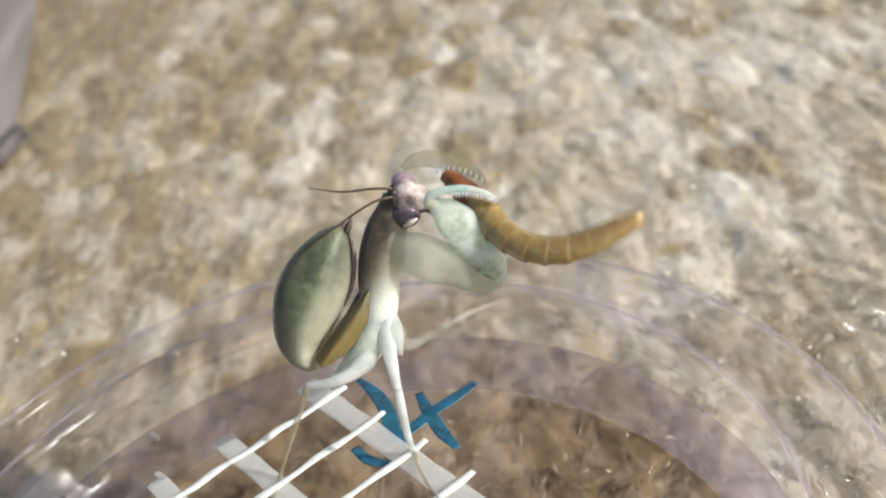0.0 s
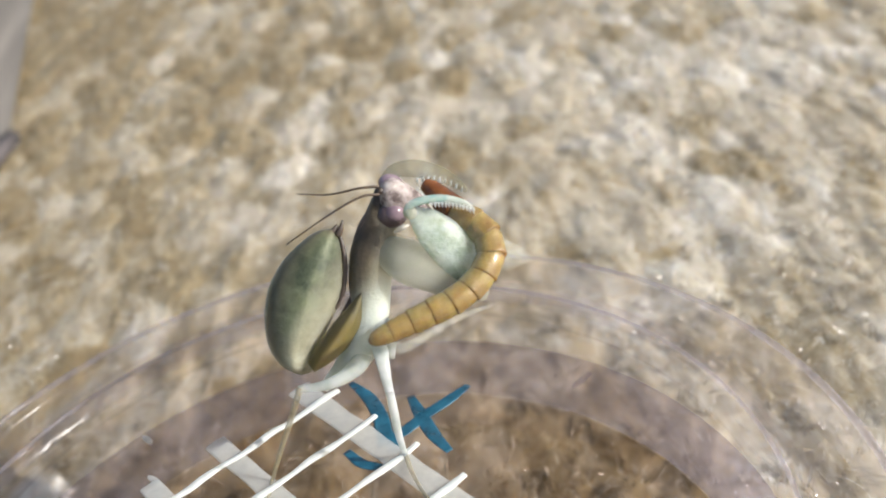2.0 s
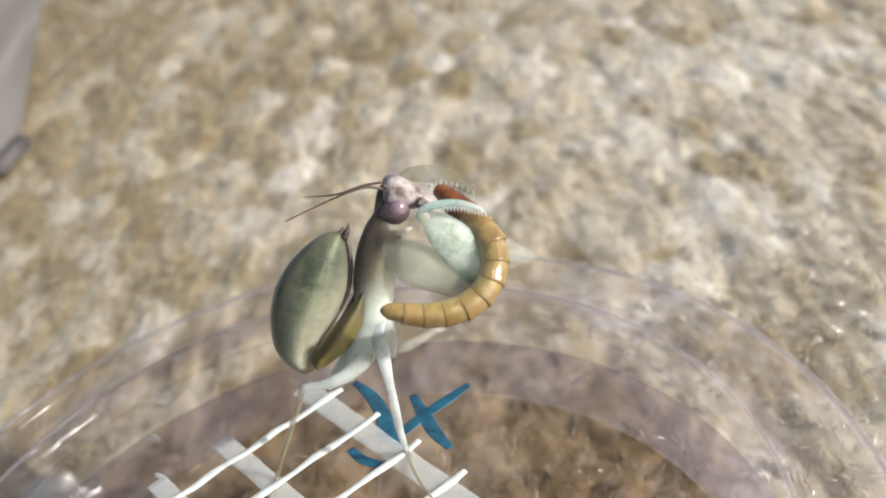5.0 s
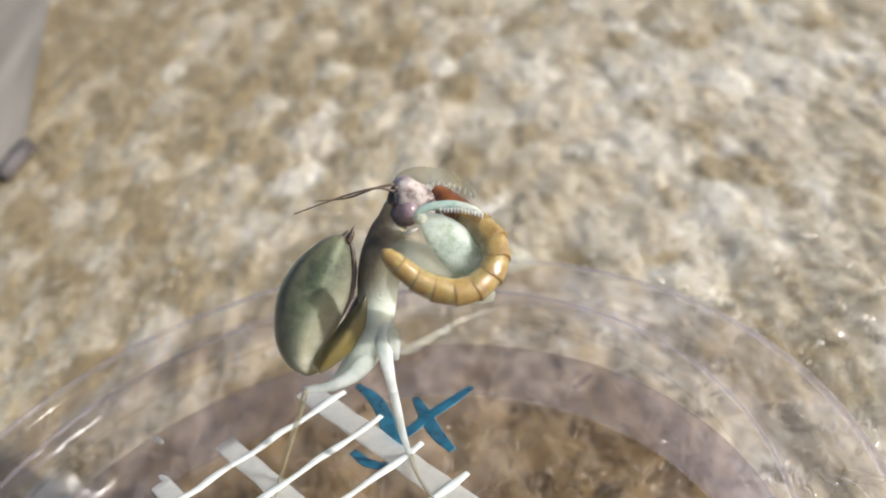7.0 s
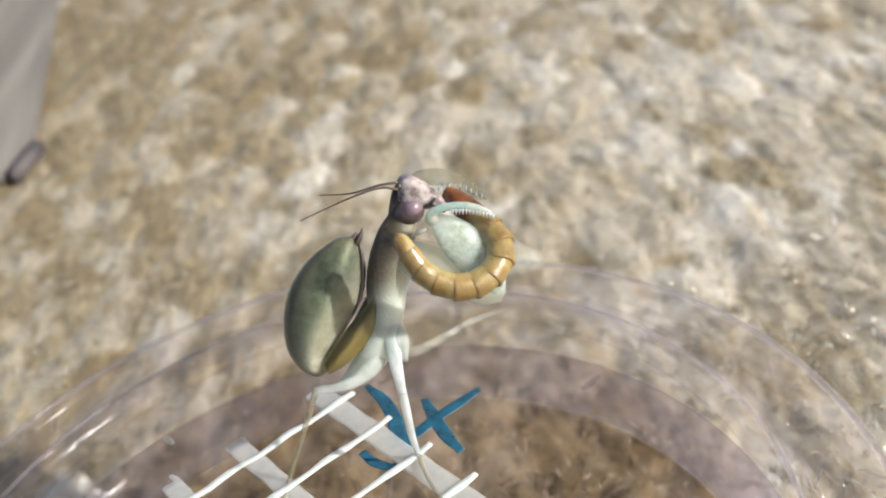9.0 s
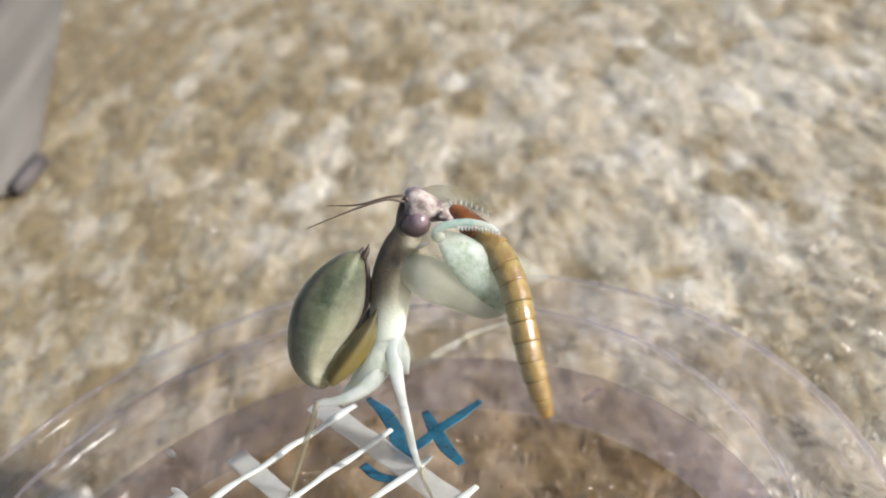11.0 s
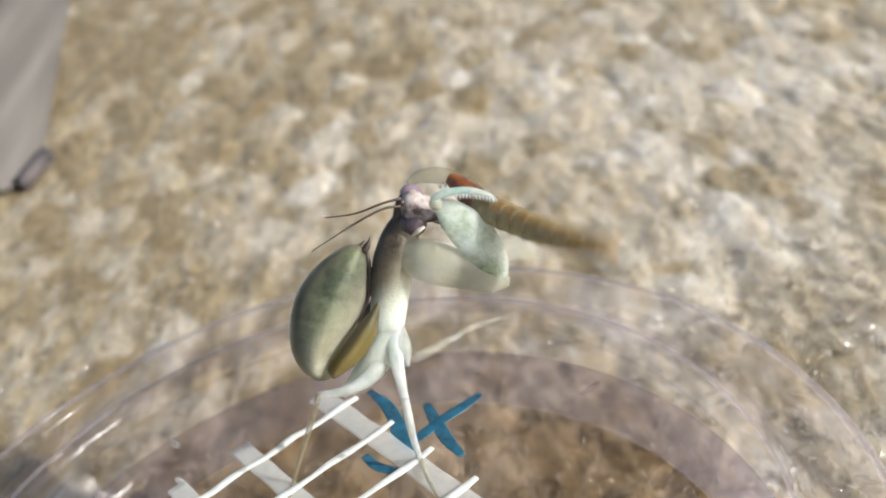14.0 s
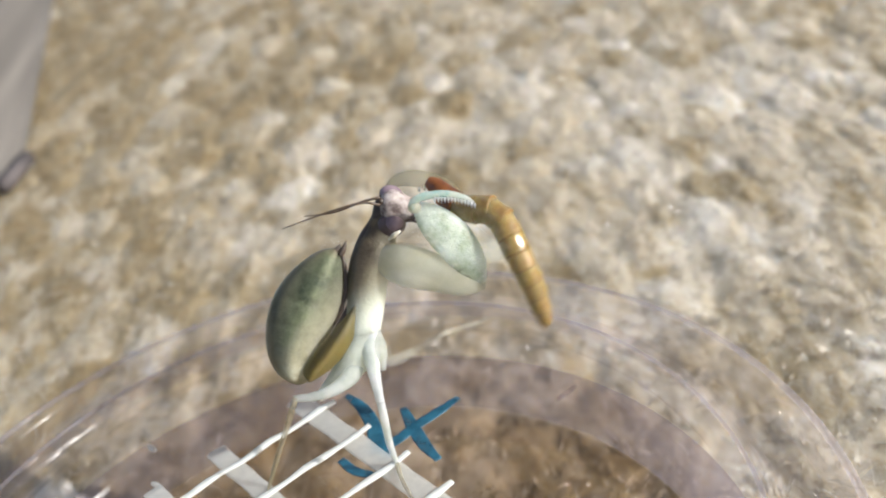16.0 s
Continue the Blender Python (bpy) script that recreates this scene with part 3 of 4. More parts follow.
def lid():
    z = CUP_HIGH
    thing = new("tub_lid")
    thing.location.z = 0
    tagged(thing, "clear round plastic lid with a ridged rim on the tub", "lid")
    part("panel", revolve([(0.01, z - 0.6), (39.5, z - 0.6), (39.5, z - 0.1), (0.01, z - 0.1)]), PLASTIC, thing, "clear flat lid panel")
    # painted glints: milky ticks added where the lid shines
    for a, r0, r1 in ((33.5, 31.6, 34.4), (128.5, 31.0, 32.6), (135.5, 24.8, 26.6)):
        c, d = math.cos(radians(a)), math.sin(radians(a))
        part("glint_tick", loft([(r * c, r * d, z + 0.05) for r in (r0, (r0 + r1) / 2, r1)], (0.22, 0.34, 0.2), seg=8, facing=(0, 0, 1)), MILKY if a < 90 else WIDE, thing, "small raised milky tick in place of a glint")
    part("inner_ridge", revolve([(39.6, z - 0.6), (40.4, z + 1.3), (41.2, z + 1.8), (42.4, z + 1.6), (43.0, z - 1.2), (43.6, z - 1.2),
                                 (43.0, z + 2.1), (41.6, z + 2.5), (40.2, z + 2.0), (39.6, z - 0.05)]), VEIL, thing, "clear raised ring")
    part("groove", revolve([(43.7, z - 1.2), (46.2, z - 1.4), (47.6, z - 1.2), (47.6, z - 0.7), (46.2, z - 0.9), (43.7, z - 0.7)]), PLASTIC, thing, "clear groove")
    part("rim", revolve([(47.7, z - 1.0), (48.3, z + 0.6), (49.0, z + 0.9), (49.8, z + 0.5), (50.2, z - 1.0), (50.4, z - 6.5), (51.2, z - 6.6),
                         (50.9, z - 0.8), (50.2, z + 1.0), (49.0, z + 1.6), (47.8, z + 1.1)]), VEIL, thing, "clear rolled lid rim")
    # beads added to draw the bright reflection lines
    part("edge_glint", revolve([(49.4, z + 1.1), (49.8, z + 1.55), (50.3, z + 1.1), (49.9, z + 0.6)]), EDGE, thing, "thin rim edge, milky to hold its bright reflection")
    part("edge_glint", revolve([(40.9, z + 2.4), (41.15, z + 2.7), (41.4, z + 2.4), (41.15, z + 2.1)]), EDGE, thing, "thin ridge edge, milky to hold its bright reflection")
    for k in range(10):
        a = radians(-160 + 36 * k)
        bm = loft([(50.7 * math.cos(a), 50.7 * math.sin(a), z - 1.2), (51.1 * math.cos(a), 51.1 * math.sin(a), z - 5.8)], (0.5, 0.4), seg=8, facing=(1, 0, 0.2))
        part("grip_rib", bm, PLASTIC, thing)


def mesh_patch():
    z = CUP_HIGH + 0.05
    thing = new("mesh_patch")
    tagged(thing, "white plastic mesh of crossing strips on the lid", "mesh")
    corner, along = Vector((-0.08, 25.54)), (Vector((12.66, 6.15)) - Vector((-0.08, 25.54))).normalized()
    across = (Vector((-12.62, 15.59)) - Vector((1.74, 24.89))).normalized()
    rng = random.Random(3)
    for k, off in enumerate((1.2, 12.2, 20.2, 27.5)):
        a = corner + across * off - along * 3.0
        b = a + along * 33.0
        n = 16
        pts = [(*(a + (b - a) * i / n + across * rng.uniform(-0.04, 0.04)), z + 0.25) for i in range(n + 1)]
        w = (1.15 if k else 1.35)
        bm = loft(pts, [w * rng.uniform(0.94, 1.05) for _ in pts], depth=0.16, seg=10, steps=2)
        part("wide_strip", bm, WIDE, thing, "wide milky white strip")
    step = (Vector((12.83, 7.31)) - Vector((1.74, 24.89))).length / 3
    for k in range(0, 7):
        a = Vector((1.74, 24.89)) + along * step * k + across * rng.uniform(-0.3, 0.3)
        b = a + across * 30.0
        n = 14
        pts = [(*(a + (b - a) * i / n + along * rng.uniform(-0.10, 0.10)), z + 0.72 + 0.08 * math.sin(i * 1.9 + k)) for i in range(n + 1)]
        rad = [0.42 * (1.0 + 0.20 * math.sin(i * 1.7 + k * 2.1)) for i in range(n + 1)]
        rad[0] = 0.36
        part("thin_strip", loft(pts, rad, depth=0.5, seg=8, steps=3), MESH, thing, "thin glossy white strip")


def pen_marks():
    z = CUP_HIGH + 0.02
    thing = new("pen_mark")
    tagged(thing, "blue marker pen strokes drawn on the clear lid", "pen mark")

    def stroke(pts, w):
        part("stroke", loft([(*p, z) for p in pts], w, depth=0.06, seg=10, steps=6), INK, thing)

    stroke(((15.80, 21.62), (13.35, 19.99), (10.64, 18.41), (7.96, 16.51), (5.11, 15.47)), (0.40, 0.72, 0.74, 0.72, 0.40))
    stroke(((9.44, 22.00), (10.22, 18.56), (11.17, 15.03), (12.43, 12.09)), (0.42, 0.75, 0.72, 0.40))
    stroke(((3.14, 26.68), (4.92, 23.43), (5.94, 19.88), (6.15, 16.95), (7.31, 14.09)), (0.36, 0.75, 0.85, 0.9, 0.5))
    stroke(((2.06, 15.60), (3.45, 13.35), (5.45, 11.99)), (0.45, 0.6, 0.5))


def droplets():
    # one drop, then three beads added where the lid glints
    for x, y, r in ((*(14.81, 28.54), 0.55), (*(28.11, 16.03), 0.5), (*(28.92, 14.39), 0.35), (*(-20.80, 25.45), 0.6)):
        bm = ball((0, 0, 0), (r, r, r * 0.45), seg=16, rings=10)
        ob = part("clear_bead", bm, PLASTIC)
        ob.location = (x * MM, y * MM, (CUP_HIGH + 0.1) * MM)
        tagged(ob, "tiny clear bead lying on the lid", "droplet", "droplets on the lid")


# ---- the mantis ----
def k_mm(*px):
    return [v / 17.75 for v in px]


BODY = pose(0.00805, 0.01604, 0.03100, 58.653, 11.067, -6.669)
mantis = new("praying_mantis")
mantis.matrix_world = BODY
tagged(mantis, "pale green mantis nymph with purple eyes, gripping a worm", "mantis")


def leaf(sections, front, back, steps=6, crease=0.0, creases=0):
    """A keeled leaf-like body. Each section: its two edges and its keel, across the body; front and back: how far keel and back stand out."""
    bm = bmesh.new()
    rim = bm.verts.layers.float.new("rim")
    rows = spline([(*l, *k, *r, f, g) for (l, k, r), f, g in zip(sections, front, back)], steps)
    rings = []
    for i, (lx, ly, kx, ky, rx, ry, f, g) in enumerate(rows):
        u = i / (len(rows) - 1)
        f *= 1 - crease * (1 - abs(math.sin(math.pi * creases * u))) ** 4 if creases else 1
        ring = [(lx, ly, 0.0), (lx * 0.72 + kx * 0.28, ly * 0.72 + ky * 0.28, f * 0.46), (lx * 0.35 + kx * 0.65, ly * 0.35 + ky * 0.65, f * 0.80), (kx, ky, f),
                (kx * 0.6 + rx * 0.4, ky * 0.6 + ry * 0.4, f * 0.55), (kx * 0.2 + rx * 0.8, ky * 0.2 + ry * 0.8, f * 0.12), (rx, ry, -0.05),
                (rx * 0.7 + kx * 0.3, ry * 0.7 + ky * 0.3, -g * 0.7), (kx, ky, -g), (lx * 0.6 + kx * 0.4, ly * 0.6 + ky * 0.4, -g * 0.75)]
        rings.append([bm.verts.new(Vector(p) * MM) for p in ring])
        for v, w in zip(rings[-1], (1.0, 0.55, 0.12, 0.0, 0.05, 0.3, 0.8, 0.4, 0.3, 0.6)):
            v[rim] = max(w, 1 - 7 * u, 1 - 6 * (1 - u))
    n = len(rings[0])
    for a, b in zip(rings, rings[1:]):
        for k in range(n):
            bm.faces.new((a[k], a[(k + 1) % n], b[(k + 1) % n], b[k]))
    bm.faces.new(rings[0][::-1])
    bm.faces.new(rings[-1])
    return bm


def abdomen():
    form = (((-3.75, 10.30), (-3.66, 10.28), (-3.55, 10.22)), ((-5.60, 9.86), (-4.05, 9.05), (-2.95, 9.10)), ((-8.17, 7.83), (-4.90, 7.04), (-2.70, 7.04)),
            ((-9.86, 5.35), (-5.75, 4.51), (-2.76, 4.79)), ((-10.54, 2.82), (-6.54, 1.97), (-3.38, 2.82)), ((-10.54, 0.28), (-7.15, -0.28), (-4.62, 0.56)),
            ((-10.05, -1.50), (-7.49, -1.97), (-5.50, -1.55)), ((-9.05, -2.90), (-7.44, -3.15), (-5.65, -2.90)), ((-7.75, -3.66), (-7.15, -3.75), (-6.50, -3.66)))
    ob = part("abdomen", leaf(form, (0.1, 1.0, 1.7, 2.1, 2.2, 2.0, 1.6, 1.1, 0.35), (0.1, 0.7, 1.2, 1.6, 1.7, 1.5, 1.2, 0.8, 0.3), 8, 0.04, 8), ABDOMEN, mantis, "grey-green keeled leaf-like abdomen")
    part("cercus", loft(((-3.25, 9.50, 0.20), (-2.95, 10.20, 0.25), (-2.72, 11.05, 0.30)), k_mm(6, 5, 1), seg=8), DARK, ob, "short dark tail point")
    part("cercus", loft(((-3.75, 9.90, 0.00), (-3.45, 10.35, 0.00), (-3.30, 10.65, 0.00)), k_mm(6, 4, 1), seg=8), DARK, ob, "short dark tail point")
    edge = [(-3.15, 9.70), (-2.86, 8.60), (-2.66, 7.04), (-2.70, 5.60), (-3.00, 4.00), (-3.70, 2.40)]
    part("side_margin", loft([(*p, 0.05) for p in edge], k_mm(2.5, 3.4, 3.6, 3.4, 3, 1.5), depth=0.7, seg=10, rib=0.35, ribs=7), DARK, ob, "dark toothed margin")
    return ob


def thorax():
    ob = part("thorax", loft(((0.05, 6.40, 0.00), (-0.05, 4.40, 0.05), (-0.33, 1.98, 0.20), (-1.23, -0.66, 0.20), (-2.83, -3.12, -0.20), (-5.13, -5.15, -0.60)), k_mm(6, 15, 26, 30, 23, 8), depth=0.7, seg=20), BODY_SKIN, mantis, "pale hind thorax")
    pad = (((-1.30, 4.50), (-1.24, 4.48), (-1.18, 4.45)), ((-2.45, 3.10), (-1.80, 2.85), (-1.08, 2.60)), ((-3.66, 1.75), (-2.54, 1.45), (-1.10, 1.10)),
           ((-4.96, 0.17), (-3.60, -0.28), (-1.97, -0.28)), ((-6.00, -1.41), (-4.75, -1.69), (-3.40, -1.75)), ((-6.45, -2.54), (-5.60, -2.82), (-4.75, -2.80)), ((-5.90, -3.40), (-5.86, -3.42), (-5.80, -3.40)))
    ob2 = part("wing_pad", leaf(pad, (0.2, 0.9, 1.4, 1.5, 1.4, 1.0, 0.3), (0.1, 0.4, 0.5, 0.5, 0.5, 0.4, 0.1)), OLIVE, ob, "olive-brown wing pad")
    ob2.location.z = 1.0 * MM
    part("wing_pad", loft(((-1.94, 4.49, -0.40), (-3.22, 1.73, 0.60), (-4.62, -0.73, 1.20), (-5.84, -2.68, 1.20)), k_mm(4, 7, 7, 3), depth=0.6, seg=12), DARK, ob, "dark rear wing pad")
    return ob


def prothorax():
    ob = part("prothorax", loft(((1.41, 13.41, 0.00), (0.90, 10.82, 0.00), (0.11, 8.17, 0.00), (-0.23, 5.63, 0.00), (-0.42, 2.82, 0.05), (-0.85, 0.50, 0.05), (-1.60, -1.40, -0.20)), k_mm(18, 31, 38, 36, 33, 31, 17), depth=0.7, seg=20), BODY_SKIN, mantis, "long olive-grey prothorax")
    # own dark brown, deepened by painting in the left edge's shade
    part("shield", loft(((0.45, 12.50, 0.10), (-0.62, 10.70, 0.00), (-1.50, 8.17, -0.10), (-1.86, 5.63, -0.10), (-1.95, 3.66, -0.10)), k_mm(7, 10, 10, 9, 5), depth=1.3, seg=16), DARK, ob, "dark brown back shield")
    return ob


FEELERS = []


def head():
    ob = part("head", loft(((1.02, 14.53, 0.10), (1.81, 14.52, 0.30), (2.94, 14.28, 0.50), (4.18, 13.89, 0.60), (5.41, 13.44, 0.60)), k_mm(20, 31, 27, 18, 7), depth=0.75, seg=20), FACE, mantis, "pinkish white triangular head")
    part("back_of_head", loft(((1.23, 15.67, -0.20), (0.78, 14.65, 0.00), (0.55, 13.18, 0.10), (0.50, 11.90, 0.10), (0.40, 11.10, 0.00)), k_mm(6, 10, 11, 12, 7), depth=1.0, seg=14), DARK, ob, "dark brown back of the head")
    # dark ball added to carry the shade under the eye in its colour
    part("eye_shade", ball((1.98, 12.66, 0.70), k_mm(27, 23, 19), 20), EYE_SHADE, ob, "purplish brown ball for the shaded underside of the eye")
    part("eye", ball((2.20, 12.92, 1.00), k_mm(19, 17, 17), 20), EYE, ob, "glossy purple compound eye")
    part("eye", ball((1.90, 15.52, -0.50), k_mm(22, 17, 22), -15), EYE, ob, "glossy purple compound eye")
    part("antenna_socket", ball((0.94, 15.10, 1.00), k_mm(6, 6, 6)), DARK, ob, "dark antenna base")
    FEELERS.append(part("antenna", loft(((0.83, 15.54, 1.00), (-1.17, 15.20, 1.20), (-3.83, 14.41, 1.30), (-6.88, 14.24, 1.40)), k_mm(2.6, 2.2, 1.7, 0.8), seg=7), FEELER, ob, "thin dark antenna"))
    FEELERS.append(part("antenna", loft(((0.84, 14.80, 1.30), (-0.91, 14.94, 1.80), (-3.97, 13.87, 2.20), (-8.56, 11.71, 2.60)), k_mm(2.6, 2.2, 1.8, 0.8), seg=7), FEELER, ob, "thin dark antenna"))
    part("mandible", loft(((4.29, 13.58, 1.30), (5.18, 13.25, 1.20), (5.74, 12.87, 0.90)), k_mm(9, 8, 3), seg=10), FACE, ob, "whitish jaw")
    part("mandible_tip", loft(((4.85, 12.79, 1.50), (5.52, 12.68, 1.50)), k_mm(4, 3), seg=8), DARK, ob, "dark mouth edge")
    return ob


def foreleg(near):
    thing = mantis
    if near:
        coxa = part("coxa", loft(((-0.02, 9.24, -0.40), (1.50, 8.45, 0.90), (3.75, 7.36, 2.20), (6.62, 6.15, 2.50), (9.37, 4.83, 2.50), (11.13, 4.28, 2.40)), k_mm(12, 28, 38, 33, 25, 8), depth=0.45, seg=18), CLEAR_LIMB, thing, "pale translucent upper front leg")
        ob = part("foreleg", loft(((11.01, 4.40, 2.60), (9.89, 6.27, 3.00), (8.02, 8.68, 3.40), (5.95, 10.64, 3.70), (4.43, 11.94, 3.90)), k_mm(8, 28, 36, 29, 11), depth=0.42, seg=18), FEMUR, thing, "green mottled raptorial front leg")
        part("tibia", loft(((3.89, 11.50, 4.30), (4.11, 12.35, 4.60), (5.30, 12.89, 4.80), (7.34, 13.10, 4.80), (9.18, 12.73, 4.60), (10.16, 12.15, 4.30)), k_mm(5, 6.5, 7, 6.5, 5, 2), depth=0.6, seg=14), MINT, ob, "mint green grasping claw")
        for i in range(13):
            u = i / 12
            p = Vector((6.16, 12.51, 4.90)).lerp(Vector((10.04, 11.98, 4.60)), u) + Vector((0, 0.25 * math.sin(3.14 * u), 0))
            part("spine", loft((tuple(p + Vector((0, 0.2, 0))), tuple(p + Vector((0.10, -0.32, 0.12)))), (0.19, 0.02), seg=6, steps=2), PALE, ob, "tiny pale spine")
        part("knee", ball((4.21, 11.83, 4.20), k_mm(12, 12, 11)), CLEAR_LIMB, ob)
        part("trochanter", loft(((2.32, 10.22, 2.40), (3.00, 10.59, 3.40), (3.67, 10.86, 3.80)), k_mm(2, 4.5, 1.5), seg=10), CREAM, coxa, "cream joint lobe")
    else:
        coxa = part("coxa", loft(((1.77, 9.01, -1.00), (5.64, 7.86, -2.60), (10.30, 7.27, -3.40), (14.38, 7.62, -3.60), (15.90, 7.62, -3.60)), k_mm(22, 27, 24, 16, 4), depth=0.4, seg=18), FAR_LIMB, thing, "thin translucent upper front leg")
        ob = part("foreleg", loft(((15.62, 7.86, -3.20), (12.01, 9.02, -2.90), (8.82, 11.32, -2.60), (6.22, 14.20, -2.40), (4.84, 15.56, -2.00)), k_mm(8, 22, 26, 20, 8), depth=0.4, seg=18), FAR_LIMB, thing, "translucent raptorial front leg")
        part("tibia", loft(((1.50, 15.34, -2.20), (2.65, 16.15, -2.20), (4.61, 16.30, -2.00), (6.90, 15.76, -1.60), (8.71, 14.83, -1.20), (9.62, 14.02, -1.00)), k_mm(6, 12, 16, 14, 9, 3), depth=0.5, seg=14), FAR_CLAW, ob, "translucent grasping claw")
        for i in range(9):
            p = Vector((4.84, 14.88, -0.20)).lerp(Vector((9.12, 13.96, 0.20)), i / 8) + Vector((0, 0.5 * math.sin(3.14 * i / 8), 0))
            part("spine", loft((tuple(p), tuple(p + Vector((0.1, 0.5, 0.2)))), (0.13, 0.02), seg=6, steps=2), PALE, ob, "tiny pale spine")
    return ob, coxa


def walking_legs():
    ob = part("walking_leg", loft(((-0.13, 3.93, -0.30), (0.02, 1.84, 0.50), (0.28, -0.18, 1.20), (0.64, -2.06, 1.80), (1.04, -3.80, 2.10), (1.38, -5.33, 2.20)), k_mm(12, 17, 16, 12, 9, 7), depth=0.5), PALE, mantis, "pale green-white middle leg")
    part("shin", loft(((1.32, -4.89, 2.20), (1.73, -7.14, 1.20), (2.22, -10.04, -1.00), (2.86, -12.30, -3.00)), k_mm(7, 7.5, 6.5, 4.5), depth=0.7), PALE, ob)
    part("foot", loft(((2.81, -12.18, -3.00), (3.49, -13.34, -0.20), (4.53, -14.42, 3.00), (5.62, -15.22, 5.40)), k_mm(5, 4, 3.2, 2), seg=8), SHANK, ob, "thin pale brown foot")
    ob = part("walking_leg", loft(((-0.78, -1.22, 0.20), (-1.50, -2.46, 1.20), (-2.91, -3.74, 1.70), (-4.88, -4.59, 2.00), (-7.31, -4.92, 2.00)), k_mm(10, 16, 12, 9, 6), depth=0.6), PALE_GLASS, mantis, "pale hind leg")
    part("shin", loft(((-7.09, -4.70, 2.00), (-8.09, -7.79, 0.60), (-9.51, -11.65, -2.00), (-10.60, -14.95, -4.00)), k_mm(6, 5.5, 4.5, 3.5), seg=9), SHANK, ob, "thin brown shin")
    part("foot", loft(((-10.60, -14.83, -4.00), (-10.59, -15.73, -2.30), (-10.82, -16.53, -0.80)), k_mm(3.5, 3, 2), seg=8), SHANK, ob)
    ob = part("walking_leg", loft(((1.19, 0.47, -1.20), (2.18, -1.48, -2.50), (4.77, -0.45, -4.00), (8.02, 1.32, -5.50)), k_mm(12, 11, 8, 5), depth=0.6), FAR_LIMB, mantis, "thin translucent far leg")
    part("shin", loft(((7.90, 1.26, -5.50), (10.44, 1.44, -15.00), (13.06, 1.54, -24.50)), k_mm(7, 5, 3), seg=9), FAR_LIMB, ob)
    part("walking_leg", loft(((0.68, 1.70, 0.20), (1.23, -0.18, 1.20), (1.62, -2.13, 1.20)), k_mm(10, 13, 4), depth=0.8), PALE_GLASS, mantis, "pale leg joint")


# ---- the worm, in stiff rings ----
RINGS, FREE = 10, 21.0
worm = new("mealworm")
worm.matrix_world = BODY
tagged(worm, "glossy amber mealworm with ringed segments, writhing in the claws", "worm")
GRIP = Vector((8.50, 11.88, 2.20)) * MM
rings = []


def worm_parts():
    part("held_end", loft(((5.52, 14.64, 0.20), (6.31, 14.12, 0.50), (7.36, 13.08, 1.20), (8.50, 12.11, 2.00)), k_mm(11, 17, 22, 24), seg=16), WORM_HEAD, worm, "rust-brown bitten end")
    gap = FREE / RINGS
    for i in range(RINGS):
        def girth(u):
            return 1.50 * (1 - 0.20 * u - 0.28 * max(0, (u - 0.70) / 0.30) ** 1.4) * (0.88 if u < 0.01 else 1.0)

        r, r2 = girth(i / RINGS), girth((i + 1) / RINGS)
        ln = gap * 1.10
        if i == RINGS - 1:
            prof = ((-0.10, 0.92), (0.1, 0.99), (0.5, 0.98), (0.8, 0.80), (0.98, 0.42), (1.04, 0.08))
        else:
            prof = ((-0.12, 0.80), (-0.02, 0.90), (0.2, 0.965), (0.55, 1.0), (0.85, 1.018), (0.96, 1.005), (1.0, 0.91))
        bm = loft([(p * ln, 0, 0) for p, _ in prof], [(r + (r2 - r) * p) * w for p, w in prof], seg=20, steps=3)
        dark = i in (5, 8)
        rings.append(part("body_ring", bm, WORM_DARK if dark else WORM, worm, "darker amber ring" if dark else ""))
    t = rings[-1]
    part("tail_spike", loft(((1.7, 0.3, 0), (2.1, 0.45, 0)), (0.14, 0.03), seg=6), WORM_HEAD, t, "tiny brown tail spike")
    part("tail_spike", loft(((1.7, -0.3, 0), (2.1, -0.45, 0)), (0.14, 0.03), seg=6), WORM_HEAD, t, "tiny brown tail spike")


carpet()
board()
cup()
lid()
mesh_patch()
pen_marks()
droplets()
ABD, THX, PRO, HEAD = abdomen(), thorax(), prothorax(), head()
(ARM_NEAR, COXA_NEAR), (ARM_FAR, COXA_FAR) = foreleg(True), foreleg(False)
walking_legs()
worm_parts()

# ---- what moves ----
BENDS, SWAYS = [], []


def bend(t, a1, a2, a3, a4, lean_in, lean_out, stretch):
    """The worm's four directions in degrees across the body plane, how far it leans out of it, and how far its rings are drawn out, in percent."""
    way = []
    for a, l in ((-15 + 0.35 * a1, lean_in * 0.8), (a1, lean_in), (a2, lean_in * 0.6 + lean_out * 0.4), (a3, lean_in * 0.1 + lean_out * 0.9), (a4, lean_out)):
        a, l = radians(a), radians(l)
        way.append(Vector((math.cos(l) * math.cos(a), math.cos(l) * math.sin(a), math.sin(l))))
    BENDS.append((t, way, stretch / 100))


def sway(t, bx, by, hx, hy, roll, tail, gx, gy):
    """Millimetres by which the body, head, tail and claws have shifted, and the head's roll."""
    SWAYS.append((t, bx, by, hx, hy, roll, tail, gx, gy))


